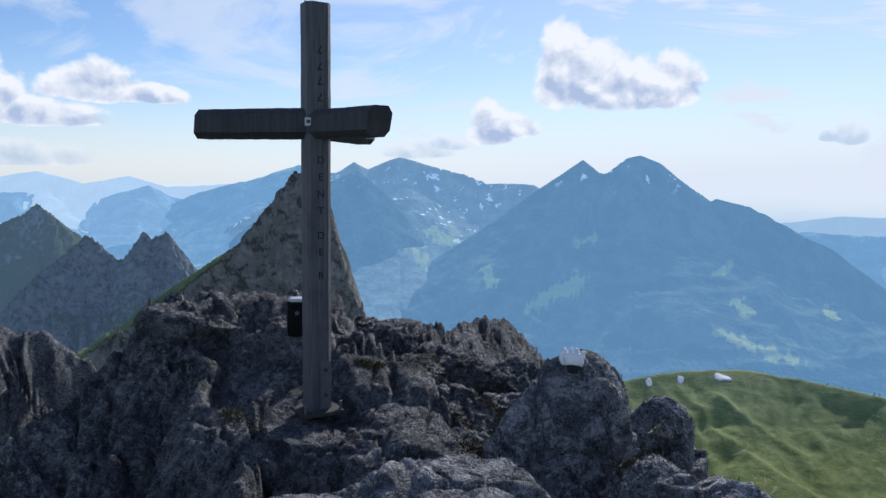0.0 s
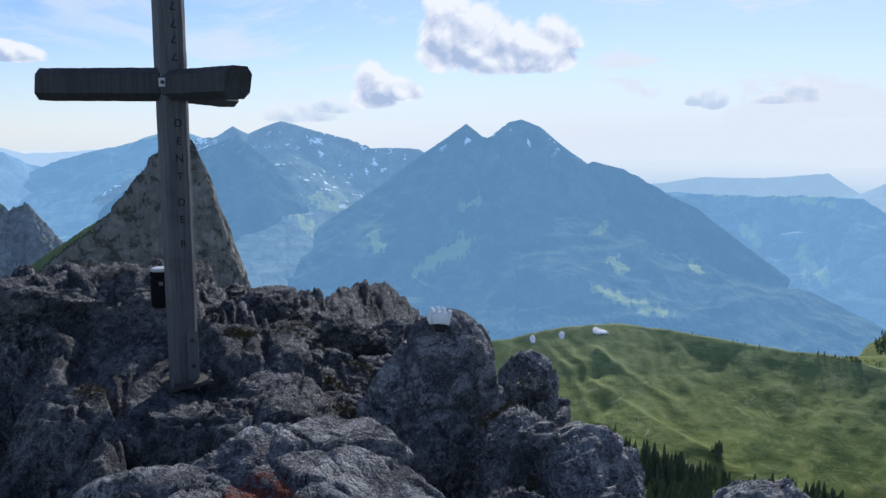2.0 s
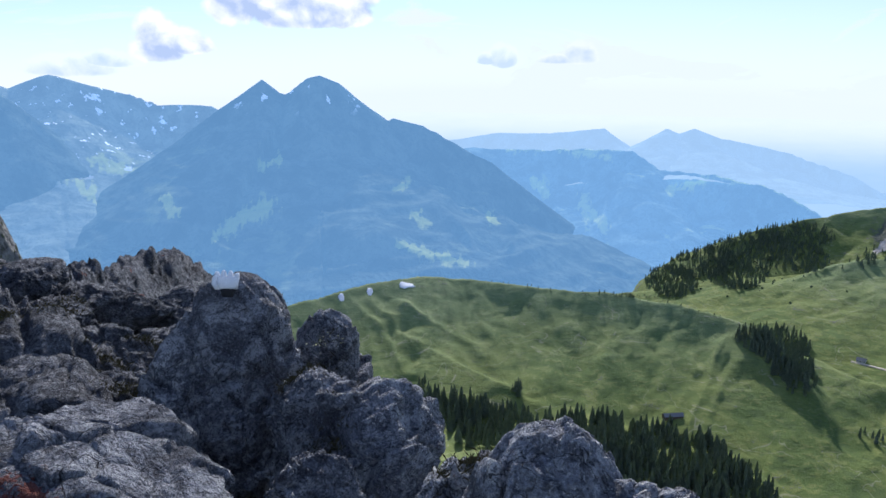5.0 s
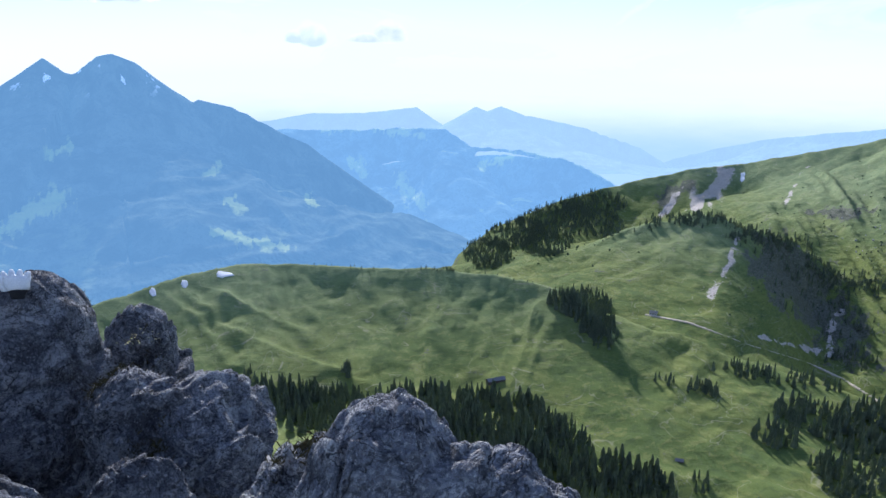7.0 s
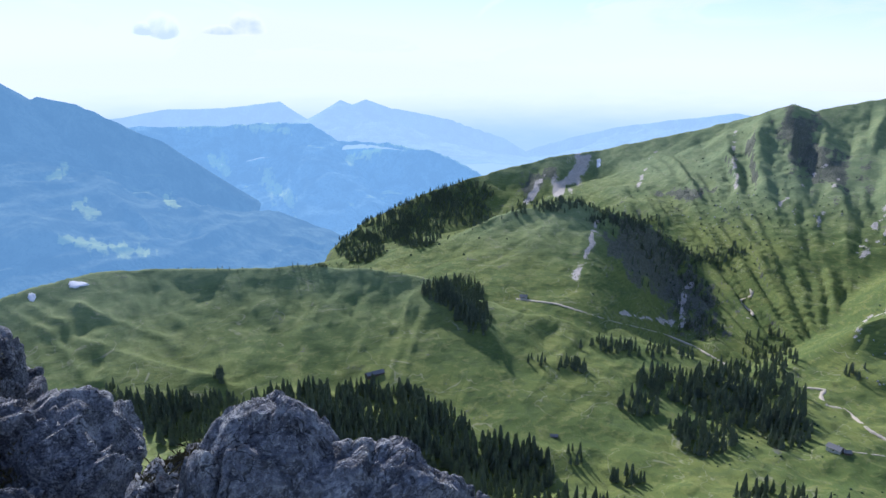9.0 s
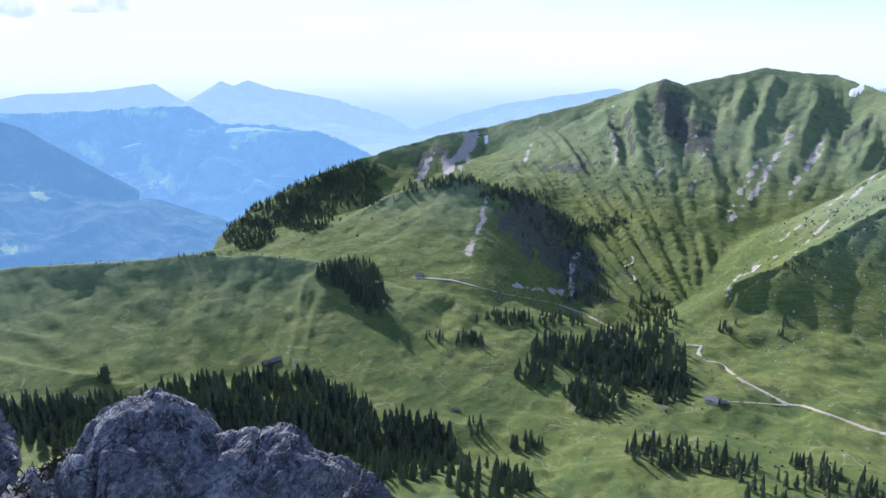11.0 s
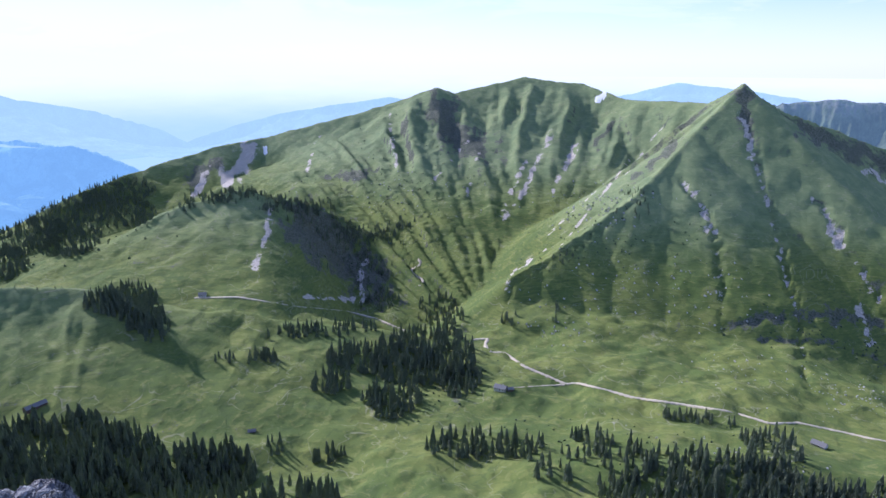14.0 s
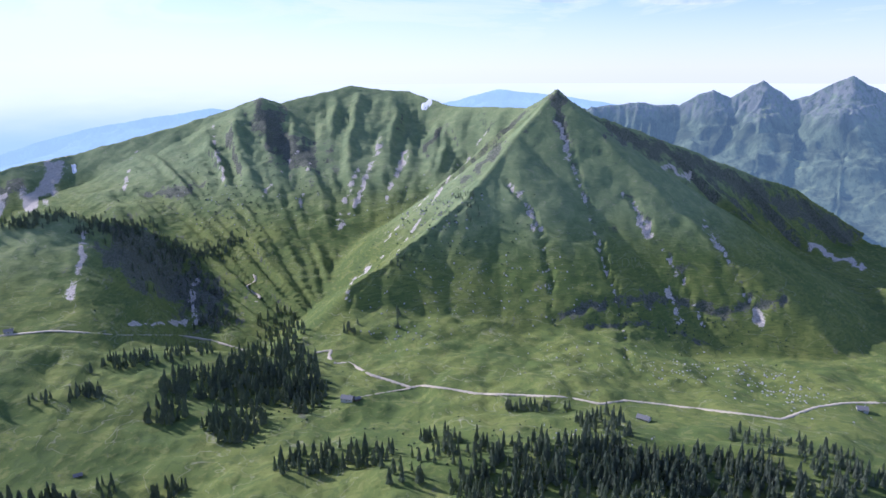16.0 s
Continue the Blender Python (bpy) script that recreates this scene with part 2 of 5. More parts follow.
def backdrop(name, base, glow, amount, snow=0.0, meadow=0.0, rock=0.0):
    """Distant range: dark woods, open pastures on the gentler ground, bare rock above. A bluish emission stands in for
    kilometres of bright air.
    """
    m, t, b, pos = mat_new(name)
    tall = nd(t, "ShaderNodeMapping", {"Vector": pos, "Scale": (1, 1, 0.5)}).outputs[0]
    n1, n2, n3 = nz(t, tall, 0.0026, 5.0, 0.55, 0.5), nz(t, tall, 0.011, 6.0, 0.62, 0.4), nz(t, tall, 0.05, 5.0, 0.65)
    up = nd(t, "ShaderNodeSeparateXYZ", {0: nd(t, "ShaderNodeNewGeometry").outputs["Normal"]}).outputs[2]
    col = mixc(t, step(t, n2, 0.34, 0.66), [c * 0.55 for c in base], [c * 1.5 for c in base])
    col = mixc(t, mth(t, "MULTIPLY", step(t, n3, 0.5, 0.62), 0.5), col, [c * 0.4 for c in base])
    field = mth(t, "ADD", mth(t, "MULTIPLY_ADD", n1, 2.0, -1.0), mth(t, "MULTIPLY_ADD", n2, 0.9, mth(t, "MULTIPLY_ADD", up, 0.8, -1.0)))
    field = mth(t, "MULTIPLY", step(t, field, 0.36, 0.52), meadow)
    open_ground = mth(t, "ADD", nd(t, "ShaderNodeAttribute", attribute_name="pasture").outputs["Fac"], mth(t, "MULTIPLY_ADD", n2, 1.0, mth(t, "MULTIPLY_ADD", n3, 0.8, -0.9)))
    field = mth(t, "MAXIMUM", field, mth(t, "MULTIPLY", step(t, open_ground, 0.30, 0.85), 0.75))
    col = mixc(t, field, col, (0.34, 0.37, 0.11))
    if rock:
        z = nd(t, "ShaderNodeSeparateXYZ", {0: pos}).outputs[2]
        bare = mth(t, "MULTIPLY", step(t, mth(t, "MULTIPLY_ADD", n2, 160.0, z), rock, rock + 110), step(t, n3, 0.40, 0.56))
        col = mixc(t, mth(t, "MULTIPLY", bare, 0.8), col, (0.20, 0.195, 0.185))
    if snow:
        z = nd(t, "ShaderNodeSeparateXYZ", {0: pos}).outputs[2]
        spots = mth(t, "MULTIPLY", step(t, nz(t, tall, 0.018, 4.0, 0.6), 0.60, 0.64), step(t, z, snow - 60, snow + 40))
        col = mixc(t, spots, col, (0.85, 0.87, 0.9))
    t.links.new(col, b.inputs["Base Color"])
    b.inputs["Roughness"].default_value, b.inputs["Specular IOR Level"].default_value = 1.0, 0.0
    # glow: haze painted on as an even emission over the whole range
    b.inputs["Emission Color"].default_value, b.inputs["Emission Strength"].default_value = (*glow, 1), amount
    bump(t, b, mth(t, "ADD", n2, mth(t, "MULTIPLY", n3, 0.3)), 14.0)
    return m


def horizon_haze():
    """The plain below the horizon, its haze painted as emission: bluer where it is nearer, palest at the rim."""
    m, t, b, pos = mat_new("horizon_haze")
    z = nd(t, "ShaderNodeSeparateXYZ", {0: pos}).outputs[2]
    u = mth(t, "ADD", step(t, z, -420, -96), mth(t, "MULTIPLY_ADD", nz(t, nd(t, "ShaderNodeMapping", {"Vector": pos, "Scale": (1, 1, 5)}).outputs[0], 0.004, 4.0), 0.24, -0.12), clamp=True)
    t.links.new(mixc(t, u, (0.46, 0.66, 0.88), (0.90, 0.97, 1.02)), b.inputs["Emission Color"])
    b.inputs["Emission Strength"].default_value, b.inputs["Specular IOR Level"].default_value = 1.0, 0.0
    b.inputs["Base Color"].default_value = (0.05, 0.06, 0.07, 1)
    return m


def alpine_turf():
    """Grazed pasture with darker herb patches, yellowed crowns and bare scree in the gullies."""
    m, t, b, pos = mat_new("alpine_turf")
    geo = nd(t, "ShaderNodeNewGeometry")
    flatness = nd(t, "ShaderNodeSeparateXYZ", {0: geo.outputs["Normal"]}).outputs[2]
    n1, n2, n3 = nz(t, pos, 0.006, 4.0, 0.6), nz(t, pos, 0.03, 6.0, 0.65, 0.6), nz(t, pos, 0.25, 5.0, 0.7)
    n4 = nz(t, pos, 0.9, 4.0, 0.7)
    col = mixc(t, step(t, n1, 0.36, 0.64), (0.119, 0.165, 0.047), (0.179, 0.213, 0.058))
    col = mixc(t, mth(t, "MULTIPLY", step(t, n2, 0.50, 0.66), 0.45), col, (0.286, 0.292, 0.088))
    col = mixc(t, mth(t, "MULTIPLY", step(t, n2, 0.46, 0.34), 0.40), col, (0.096, 0.135, 0.058))
    col = mixc(t, mth(t, "MULTIPLY", step(t, n3, 0.55, 0.68), 0.30), col, (0.107, 0.142, 0.068))
    col = mixc(t, mth(t, "MULTIPLY", step(t, n4, 0.56, 0.68), 0.30), col, (0.089, 0.116, 0.058))
    ledge = nz(t, nd(t, "ShaderNodeMapping", {"Vector": pos, "Scale": (1, 1, 7)}).outputs[0], 0.045, 5.0, 0.62, 0.4)
    col = mixc(t, mth(t, "MULTIPLY", step(t, ledge, 0.53, 0.61), 0.45), col, (0.078, 0.109, 0.043))
    col = mixc(t, mth(t, "MULTIPLY", step(t, ledge, 0.43, 0.37), 0.35), col, (0.291, 0.288, 0.102))
    z = nd(t, "ShaderNodeSeparateXYZ", {0: pos}).outputs[2]
    # paler grey-green on the high flanks: haze mixed into the turf colour
    high = step(t, mth(t, "MULTIPLY_ADD", n2, 90.0, z), -390, -260)
    col = mixc(t, mth(t, "MULTIPLY", high, 0.60), col, mixc(t, step(t, n2, 0.36, 0.64), (0.215, 0.280, 0.160), (0.305, 0.365, 0.200)))
    tracks = mth(t, "ABSOLUTE", mth(t, "SUBTRACT", nz(t, nd(t, "ShaderNodeMapping", {"Vector": pos, "Scale": (1, 1, 3)}).outputs[0], 0.011, 3.0, 0.5, 0.8), 0.5))
    col = mixc(t, mth(t, "MULTIPLY", step(t, tracks, 0.007, 0.0), step(t, n1, 0.42, 0.5, 0.1, 0.6)), col, (0.36, 0.34, 0.22))
    scree = nd(t, "ShaderNodeAttribute", attribute_name="scree").outputs["Fac"]
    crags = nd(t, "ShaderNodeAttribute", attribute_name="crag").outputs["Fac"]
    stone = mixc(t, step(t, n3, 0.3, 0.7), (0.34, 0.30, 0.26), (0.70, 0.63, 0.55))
    # dark rock colour; on the marked shaded faces it paints in shade too
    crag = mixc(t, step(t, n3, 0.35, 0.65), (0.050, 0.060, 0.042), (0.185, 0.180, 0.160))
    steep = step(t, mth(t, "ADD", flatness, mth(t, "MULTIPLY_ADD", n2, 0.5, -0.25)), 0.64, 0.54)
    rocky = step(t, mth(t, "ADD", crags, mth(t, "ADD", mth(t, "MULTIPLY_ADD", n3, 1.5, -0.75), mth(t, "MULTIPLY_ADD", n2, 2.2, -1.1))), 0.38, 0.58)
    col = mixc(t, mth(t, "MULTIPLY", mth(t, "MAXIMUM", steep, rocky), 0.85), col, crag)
    bare = step(t, mth(t, "ADD", scree, mth(t, "ADD", mth(t, "MULTIPLY_ADD", n3, 1.2, -0.6), mth(t, "MULTIPLY_ADD", n4, 0.8, -0.4))), 0.27, 0.47)
    col = mixc(t, bare, col, stone)
    t.links.new(col, b.inputs["Base Color"])
    b.inputs["Roughness"].default_value, b.inputs["Specular IOR Level"].default_value = 0.95, 0.1
    bump(t, b, mth(t, "ADD", n2, mth(t, "ADD", mth(t, "MULTIPLY", n3, 0.35), mth(t, "ADD", mth(t, "MULTIPLY", n4, 0.12), mth(t, "MULTIPLY", ledge, -0.5)))), 2.4)
    return m


ROCK = limestone("limestone", 0.76)
TURF = alpine_turf()
SNOW = plain("old_snow", (0.78, 0.79, 0.82), 0.8, 0.0, 0.3, 0.12, 0.05)
TRACK = plain("gravel_track", (0.52, 0.45, 0.34), 0.95, 0.0, 0.4, 0.25, 0.05)

# ---------------------------------------------------------------- shapes of the land
CHANCE = np.random.RandomState(5).rand(64 * 64 * 64).astype(np.float32)


def hashed(i, j, k):
    """A random number for each cell of a lattice that repeats after 64 cells."""
    return CHANCE.take(((i & 63) << 12) | ((j & 63) << 6) | (k & 63))


def soft_noise(p):
    """Smooth noise of points (n, 3), about -1 to 1."""
    c = np.floor(p)
    f = (p - c).astype(np.float32)
    f = f * f * f * (f * (f * 6 - 15) + 10)
    c = c.astype(np.int32)
    i, j, k = c[:, 0], c[:, 1], c[:, 2]
    fx, fy, fz = f[:, 0], f[:, 1], f[:, 2]

    def layer(m):
        low = hashed(i, j, m)
        low = low + fx * (hashed(i + 1, j, m) - low)
        high = hashed(i, j + 1, m)
        high = high + fx * (hashed(i + 1, j + 1, m) - high)
        return low + fy * (high - low)
    out = layer(k)
    if np.ptp(p[:, 2]) > 0:
        out = out + fz * (layer(k + 1) - out)
    return out * 2 - 1


def fbm(p, octaves=5, gain=0.5, sharp=False):
    out, amp = 0, 1.0
    for k in range(octaves):
        n = soft_noise(p * 2.03 ** k + 17.3 * k)
        out = out + amp * ((1 - 2 * np.abs(n)) if sharp else n)
        amp *= gain
    return out


def cells(p):
    """Cellular noise of points (n, 3): how deep inside a cell, a random number for the cell, and the way from its middle."""
    c = np.floor(p).astype(np.int32)
    p = p.astype(np.float32)
    n = len(p)
    f1, f2, num, way = np.full(n, 9.0, np.float32), np.full(n, 9.0, np.float32), np.zeros(n, np.float32), np.zeros((3, n), np.float32)
    for a in (-1, 0, 1):
        for b in (-1, 0, 1):
            for d in (-1, 0, 1):
                i, j, k = c[:, 0] + a, c[:, 1] + b, c[:, 2] + d
                off = (p[:, 0] - i - hashed(i, j, k), p[:, 1] - j - hashed(i + 31, j, k), p[:, 2] - k - hashed(i, j + 57, k))
                r = off[0] * off[0] + off[1] * off[1] + off[2] * off[2]
                near = r < f1
                f2 = np.where(near, f1, np.minimum(f2, r))
                f1 = np.where(near, r, f1)
                at = np.nonzero(near)[0]
                num[at] = hashed(i[at], j[at], k[at] + 91)
                for q in range(3):
                    way[q, at] = off[q][at]
    return np.sqrt(f2) - np.sqrt(f1), num, way.T


def fracture(q, size, step_up, gap, tilt=0.30, soft=0.10):
    """Relief of rock broken into blocks of that size: raised or sunken blocks with slanting planes, and open joints between them."""
    warp = 0.16 * np.stack([fbm(q / size * 0.8 + 5 * k, 2) for k in range(3)], 1)
    inside, num, way = cells(q / size * np.array([1.0, 1.0, 0.8]) + warp)
    lean = np.stack([np.sin(num * 913.7), np.sin(num * 517.3 + 2), np.sin(num * 271.9 + 4)], 1)
    plane = step_up * (num - 0.5) + tilt * size * (lean * way).sum(1)
    return plane * np.clip(inside / soft, 0, 1) - gap * np.exp(-(inside / 0.06) ** 2)


def xyz(az, r, el):
    """A place from azimuth and elevation in degrees, as seen from the summit, and its distance over the ground."""
    a = radians(az)
    return (r * math.sin(a), r * math.cos(a), EYE + r * math.tan(radians(el)))


def fall(x, y, line, steep, reach, cut=0.0, width=120.0, fan=None, flat=0.0, back=0.0, lobes=500.0):
    """Height below a crest line: steep near it, flattening with the distance. Gullies spread from the point fan."""
    best, along, away = np.full(x.shape, -1e9), np.zeros(x.shape), np.zeros(x.shape)
    run, crest = 0.0, np.full(x.shape, 1e9)
    for (x0, y0, z0), (x1, y1, z1) in zip(line, line[1:]):
        dx, dy = x1 - x0, y1 - y0
        size = math.hypot(dx, dy)
        u = np.clip(((x - x0) * dx + (y - y0) * dy) / size ** 2, 0, 1)
        px, py = x0 + u * dx, y0 + u * dy
        d = np.hypot(x - px, y - py)
        d = np.maximum(d - flat, 0)
        crest = np.minimum(crest, d)
        drop = steep * reach * (1 - np.exp(-d / reach)) + 0.06 * d
        if back:
            drop = np.where(np.hypot(x, y) > np.hypot(px, py), back * d, drop)
        h = z0 + u * (z1 - z0) - drop
        win = h > best
        best, along, away = np.where(win, h, best), np.where(win, run + u * size, along), np.where(win, d, away)
        run += size
    if cut:
        g = np.stack([along / width, away / (width * 5), 0 * x], -1)
        if fan:
            dx, dy = x - fan[0], y - fan[1]
            far = np.hypot(dx, dy)
            g = np.stack([np.arctan2(dx * fan[2] + dy * fan[3], dy * fan[2] - dx * fan[3]) * lobes / width, far / (width * 8), 0 * x], -1)
        p = np.stack([x, y, 0 * x], -1).reshape(-1, 3) / (width * 3.0)
        g = g.reshape(-1, 3)
        g[:, 0] += 0.32 * fbm(p * 0.6, 4, 0.55)
        uneven = np.clip(0.75 + 0.9 * fbm(p * 0.6 + 40, 3), 0.15, 1.9)
        g = (uneven * fbm(g, 5, 0.55, True) + 0.9 * fbm(g * 0.37 + 11, 3, 0.5, True)).reshape(x.shape)
        best = best + cut * (g - 1.55) * np.clip(crest / (0.12 * reach), 0, 1) * np.exp(-away / (reach * 0.9))
    return best


def smax(a, b, k):
    h = np.clip(0.5 + 0.5 * (a - b) / k, 0, 1)
    return b + (a - b) * h + k * h * (1 - h)


# crest lines: azimuth, distance, elevation
MEADOW = [(-6, 1000, -20), (4, 1050, -18), (11.6, 1130, -16.3), (18.7, 1220, -14.75), (23.1, 1260, -14.05), (27.6, 1270, -14.25), (36.8, 1270, -14.75), (43.3, 1260, -15.1), (47.5, 1240, -15.7)]
MEADOW_SPUR = [(47.5, 1240, -15.7), (50.2, 1190, -16.5), (53, 1120, -18.8), (54.7, 1060, -21.3), (55.2, 1010, -23.2)]
BIG = [(38.5, 2755, -15.5), (41.0, 2714, -13.3), (45.2, 2685, -10.9), (48.9, 2672, -9.1), (53.4, 2714, -7.7), (58.3, 2811, -6.3), (62.1, 2894, -5.7), (69.4, 2866, -3.95), (75.3, 2853, -2.05),
       (76.7, 2894, -2.45), (82.1, 2992, -1.27), (86.5, 2964, -1.65), (90, 2784, -2.85), (95.8, 2546, -2.9)]
CONE = [(95.8, 2049, -2.9), (98, 1971, -1.65), (101, 2080, -3.5), (106, 2260, -5.2), (111, 2480, -7.1), (115.3, 2690, -8.4), (118.4, 2860, -10.1), (121.7, 3060, -12.1), (130, 3380, -15), (140, 3600, -17)]
ARETE = [(98, 1971, -1.65), (95.1, 1860, -4.9), (92.8, 1740, -7.95), (90.8, 1640, -10.2), (87.3, 1540, -13.0), (84.6, 1470, -14.9), (81.6, 1410, -16.9)]
FRONT = [(47.7, 1680, -15.2), (51.5, 1747, -12.4), (55.2, 1792, -10.6), (59.3, 1814, -9.6), (62.9, 1837, -10.3), (66, 1863, -11.2), (68.3, 1887, -12.6), (70.6, 1913, -14.3), (72.6, 1938, -16.6), (74.5, 1968, -19.4)]
KNOLL = [(67.5, 1180, -23.0), (71.5, 1150, -21.9), (75, 1120, -22.6), (76.6, 1100, -23.8)]
RIBS = [[(17.2, 1192, -15.48), (19.3, 1120, -17.68), (21.8, 1034, -20.31), (23.6, 971, -22.46)],
        [(18.3, 1202, -15.39), (21.0, 1113, -18.02), (25.1, 1039, -20.44), (31.6, 964, -23.17)],
        [(21.5, 1174, -16.10), (24.2, 1135, -17.53), (27.0, 1092, -19.18)]]
SHELF = [(88, 760, -30.5), (96, 770, -29.5), (104, 830, -28.0), (112, 860, -27.3), (120, 870, -27.0)]


def land(x, y):
    r, a = np.hypot(x, y), np.degrees(np.arctan2(x, y))
    # valley floor: near slopes fall from the summit, the far side of the meadow hill drops away
    floor = -478 + 0.14 * np.clip(900 - r, 0, 800) + 0.30 * np.clip(620 - r, 0, 620) + 0.5 * np.clip(300 - r, 0, 300)
    left = 1 / (1 + np.exp((a - 46) / 5))
    floor = floor + 66 * left * np.exp(-((r - 800) / 380) ** 2) - 1000 * np.clip((r - 1330) / 700, 0, 1) / (1 + np.exp((a - 51) / 2.0))
    right = 1 / (1 + np.exp(-(a - 132) / 6)) + 1 / (1 + np.exp((a + 12) / 5))
    floor = floor - 120 * right - 1100 * np.clip((r - 2100) / 900, 0, 1)
    p = np.stack([x, y, 0 * x], -1).reshape(-1, 3)
    floor = floor - 150 * np.exp(-((a - 112) / 15) ** 2 - ((r - 1780) / 420) ** 2) - 150 * np.exp(-((a - 72) / 7) ** 2 - ((r - 1650) / 270) ** 2)
    floor = floor + 15 * fbm(p / 170.0, 6, 0.5).reshape(x.shape)
    basin, apex, foot, hollow = xyz(82, 1300, 0), xyz(98, 2150, 0), xyz(58, 900, 0), xyz(36, 500, 0)
    h = smax(floor, fall(x, y, [xyz(*q) for q in MEADOW], 0.35, 400, 6, 40, (hollow[0], hollow[1], 0.1, -1.0), back=0.9), 14)
    sway = 16 * fbm(p / 60.0, 3).reshape(x.shape)
    for rib in RIBS:
        h = smax(h, fall(x + sway, y - sway, [xyz(*q) for q in rib], 0.50, 3000), 9)
    h = smax(h, fall(x, y, [xyz(*q) for q in MEADOW_SPUR], 0.85, 3000), 8)
    h = smax(h, fall(x, y, [xyz(*q) for q in FRONT[:5]], 0.40, 420, 5, 90, (foot[0], foot[1], 0.5, 0.86), back=0.9) - 6 * np.clip(a - 61, 0, 30) ** 1.5, 12)
    h = smax(h, fall(x, y, [xyz(*q) for q in FRONT[4:]], 1.4, 600, 12, 45, (foot[0], foot[1], 0.5, 0.86), back=0.9), 6)
    h = smax(h, fall(x, y, [xyz(*q) for q in BIG[:12]], 0.41, 1500, 19, 80, (basin[0], basin[1], 0.3, 0.95), back=0.8, lobes=1500.0) - 12 * np.clip(44 - a, 0, 30) ** 1.5, 12)
    h = smax(h, fall(x, y, [xyz(*q) for q in BIG[11:]], 0.85, 1500, 22, 70, (basin[0], basin[1], 0.3, 0.95), back=0.8, lobes=1500.0), 12)
    h = smax(h, fall(x, y, [xyz(*q) for q in CONE], 1.38, 470, 4, 45, (apex[0], apex[1], -1.0, 0.0), back=0.9), 12)
    h = smax(h, fall(x, y, [xyz(*q) for q in ARETE], 0.68, 3000, 5, 60), 16)
    h = smax(h, fall(x, y, [xyz(*q) for q in KNOLL], 0.72, 3000), 8)
    h = smax(h, fall(x, y, [xyz(*q) for q in SHELF], 0.16, 3000), 10)
    return h + 3.2 * fbm(p / 70.0, 4, 0.5).reshape(x.shape) - 3.0 * np.clip(fbm(p / 110.0 + 3, 4, 0.5, True).reshape(x.shape) - 0.2, 0, 2)


GRID = {}


def sheet(name, azs, rs, height, material, attrs=None):
    """A mesh laid out in rings and rays round the summit."""
    A, D = np.meshgrid(np.radians(azs), rs, indexing="ij")
    x, y = D * np.sin(A), D * np.cos(A)
    z = height(x, y)
    na, nr = len(azs), len(rs)
    i = np.arange(na * nr).reshape(na, nr)
    q = np.stack([i[:-1, :-1], i[:-1, 1:], i[1:, 1:], i[1:, :-1]], -1).reshape(-1, 4)
    me = bpy.data.meshes.new(name)
    me.vertices.add(na * nr)
    me.vertices.foreach_set("co", np.stack([x, y, z], -1).astype(np.float32).ravel())
    me.loops.add(q.size)
    me.loops.foreach_set("vertex_index", q.ravel().astype(np.int32))
    me.polygons.add(len(q))
    me.polygons.foreach_set("loop_start", (np.arange(len(q)) * 4).astype(np.int32))
    me.polygons.foreach_set("loop_total", np.full(len(q), 4, np.int32))
    me.polygons.foreach_set("use_smooth", np.ones(len(q), bool))
    me.update(calc_edges=True)
    me.flip_normals()
    for key, fn in (attrs or {}).items():
        at = me.attributes.new(key, "FLOAT", "POINT")
        at.data.foreach_set("value", fn(x, y, z).astype(np.float32).ravel())
    me.materials.append(material)
    GRID[name] = (np.asarray(azs), np.asarray(rs), z)
    return new(name, me)


# bare scree: lines by azimuth and elevation, then the half width in degrees
SCREE = [([(94.6, -9.0), (96.3, -11.2), (97.8, -15.6), (98.1, -19.6)], 0.09), ([(95.4, -9.6), (96.9, -12.6)], 0.17), ([(97.9, -3.6), (98.8, -5.5), (100.3, -9.8), (102.3, -15.0), (103.4, -18.0), (104.3, -21.0)], 0.09), ([(98.4, -4.6), (99.5, -7.6)], 0.14),
         ([(103.4, -9.4), (106.1, -13.0), (108.5, -16.3), (110.0, -19.1)], 0.08), ([(104.4, -11.2), (105.6, -12.6)], 0.15), ([(107.1, -16.4), (108.3, -18.9)], 0.14), ([(109.4, -11.3), (111.6, -14.3), (114.0, -18.2)], 0.08), ([(106.4, -7.3), (108.8, -8.3)], 0.14), ([(116.2, -12.2), (118.4, -12.9), (120.3, -13.6)], 0.16), ([(113.6, -17.4), (114.2, -18.6)], 0.2),
         ([(84.6, -14.4), (81.6, -16.5), (81.2, -17.6), (81.4, -19.2)], 0.12), ([(84.3, -5.5), (82.4, -10), (81.1, -12)], 0.16),
         ([(86.4, -6.4), (85, -9)], 0.16), ([(90.7, -7), (87.7, -11.2), (85.5, -14.2)], 0.07), ([(92.5, -5), (90.2, -8.6)], 0.08),
         ([(61.0, -6.5), (60.2, -7.6), (58.8, -9.0)], 0.58), ([(57.8, -8.0), (56.7, -9.7)], 0.22), ([(71.6, -4.1), (72.2, -8.8)], 0.10),
         ([(78.6, -7.2), (77.8, -10.4)], 0.12), ([(62.1, -11.4), (61.6, -13.5), (60.5, -15.9)], 0.19), ([(69.2, -15.9), (69.0, -18.8)], 0.23),
         ([(82.3, -7.9), (80.5, -12)], 0.13), ([(86, -6.6), (84.6, -10.1)], 0.13), ([(64.5, -18.2), (68.5, -18.6)], 0.16),
         ([(78.0, -6.0), (74.8, -9.6)], 0.07), ([(88.6, -9.3), (84.2, -13.6)], 0.06), ([(66.0, -6.0), (65.0, -8.5)], 0.10)]


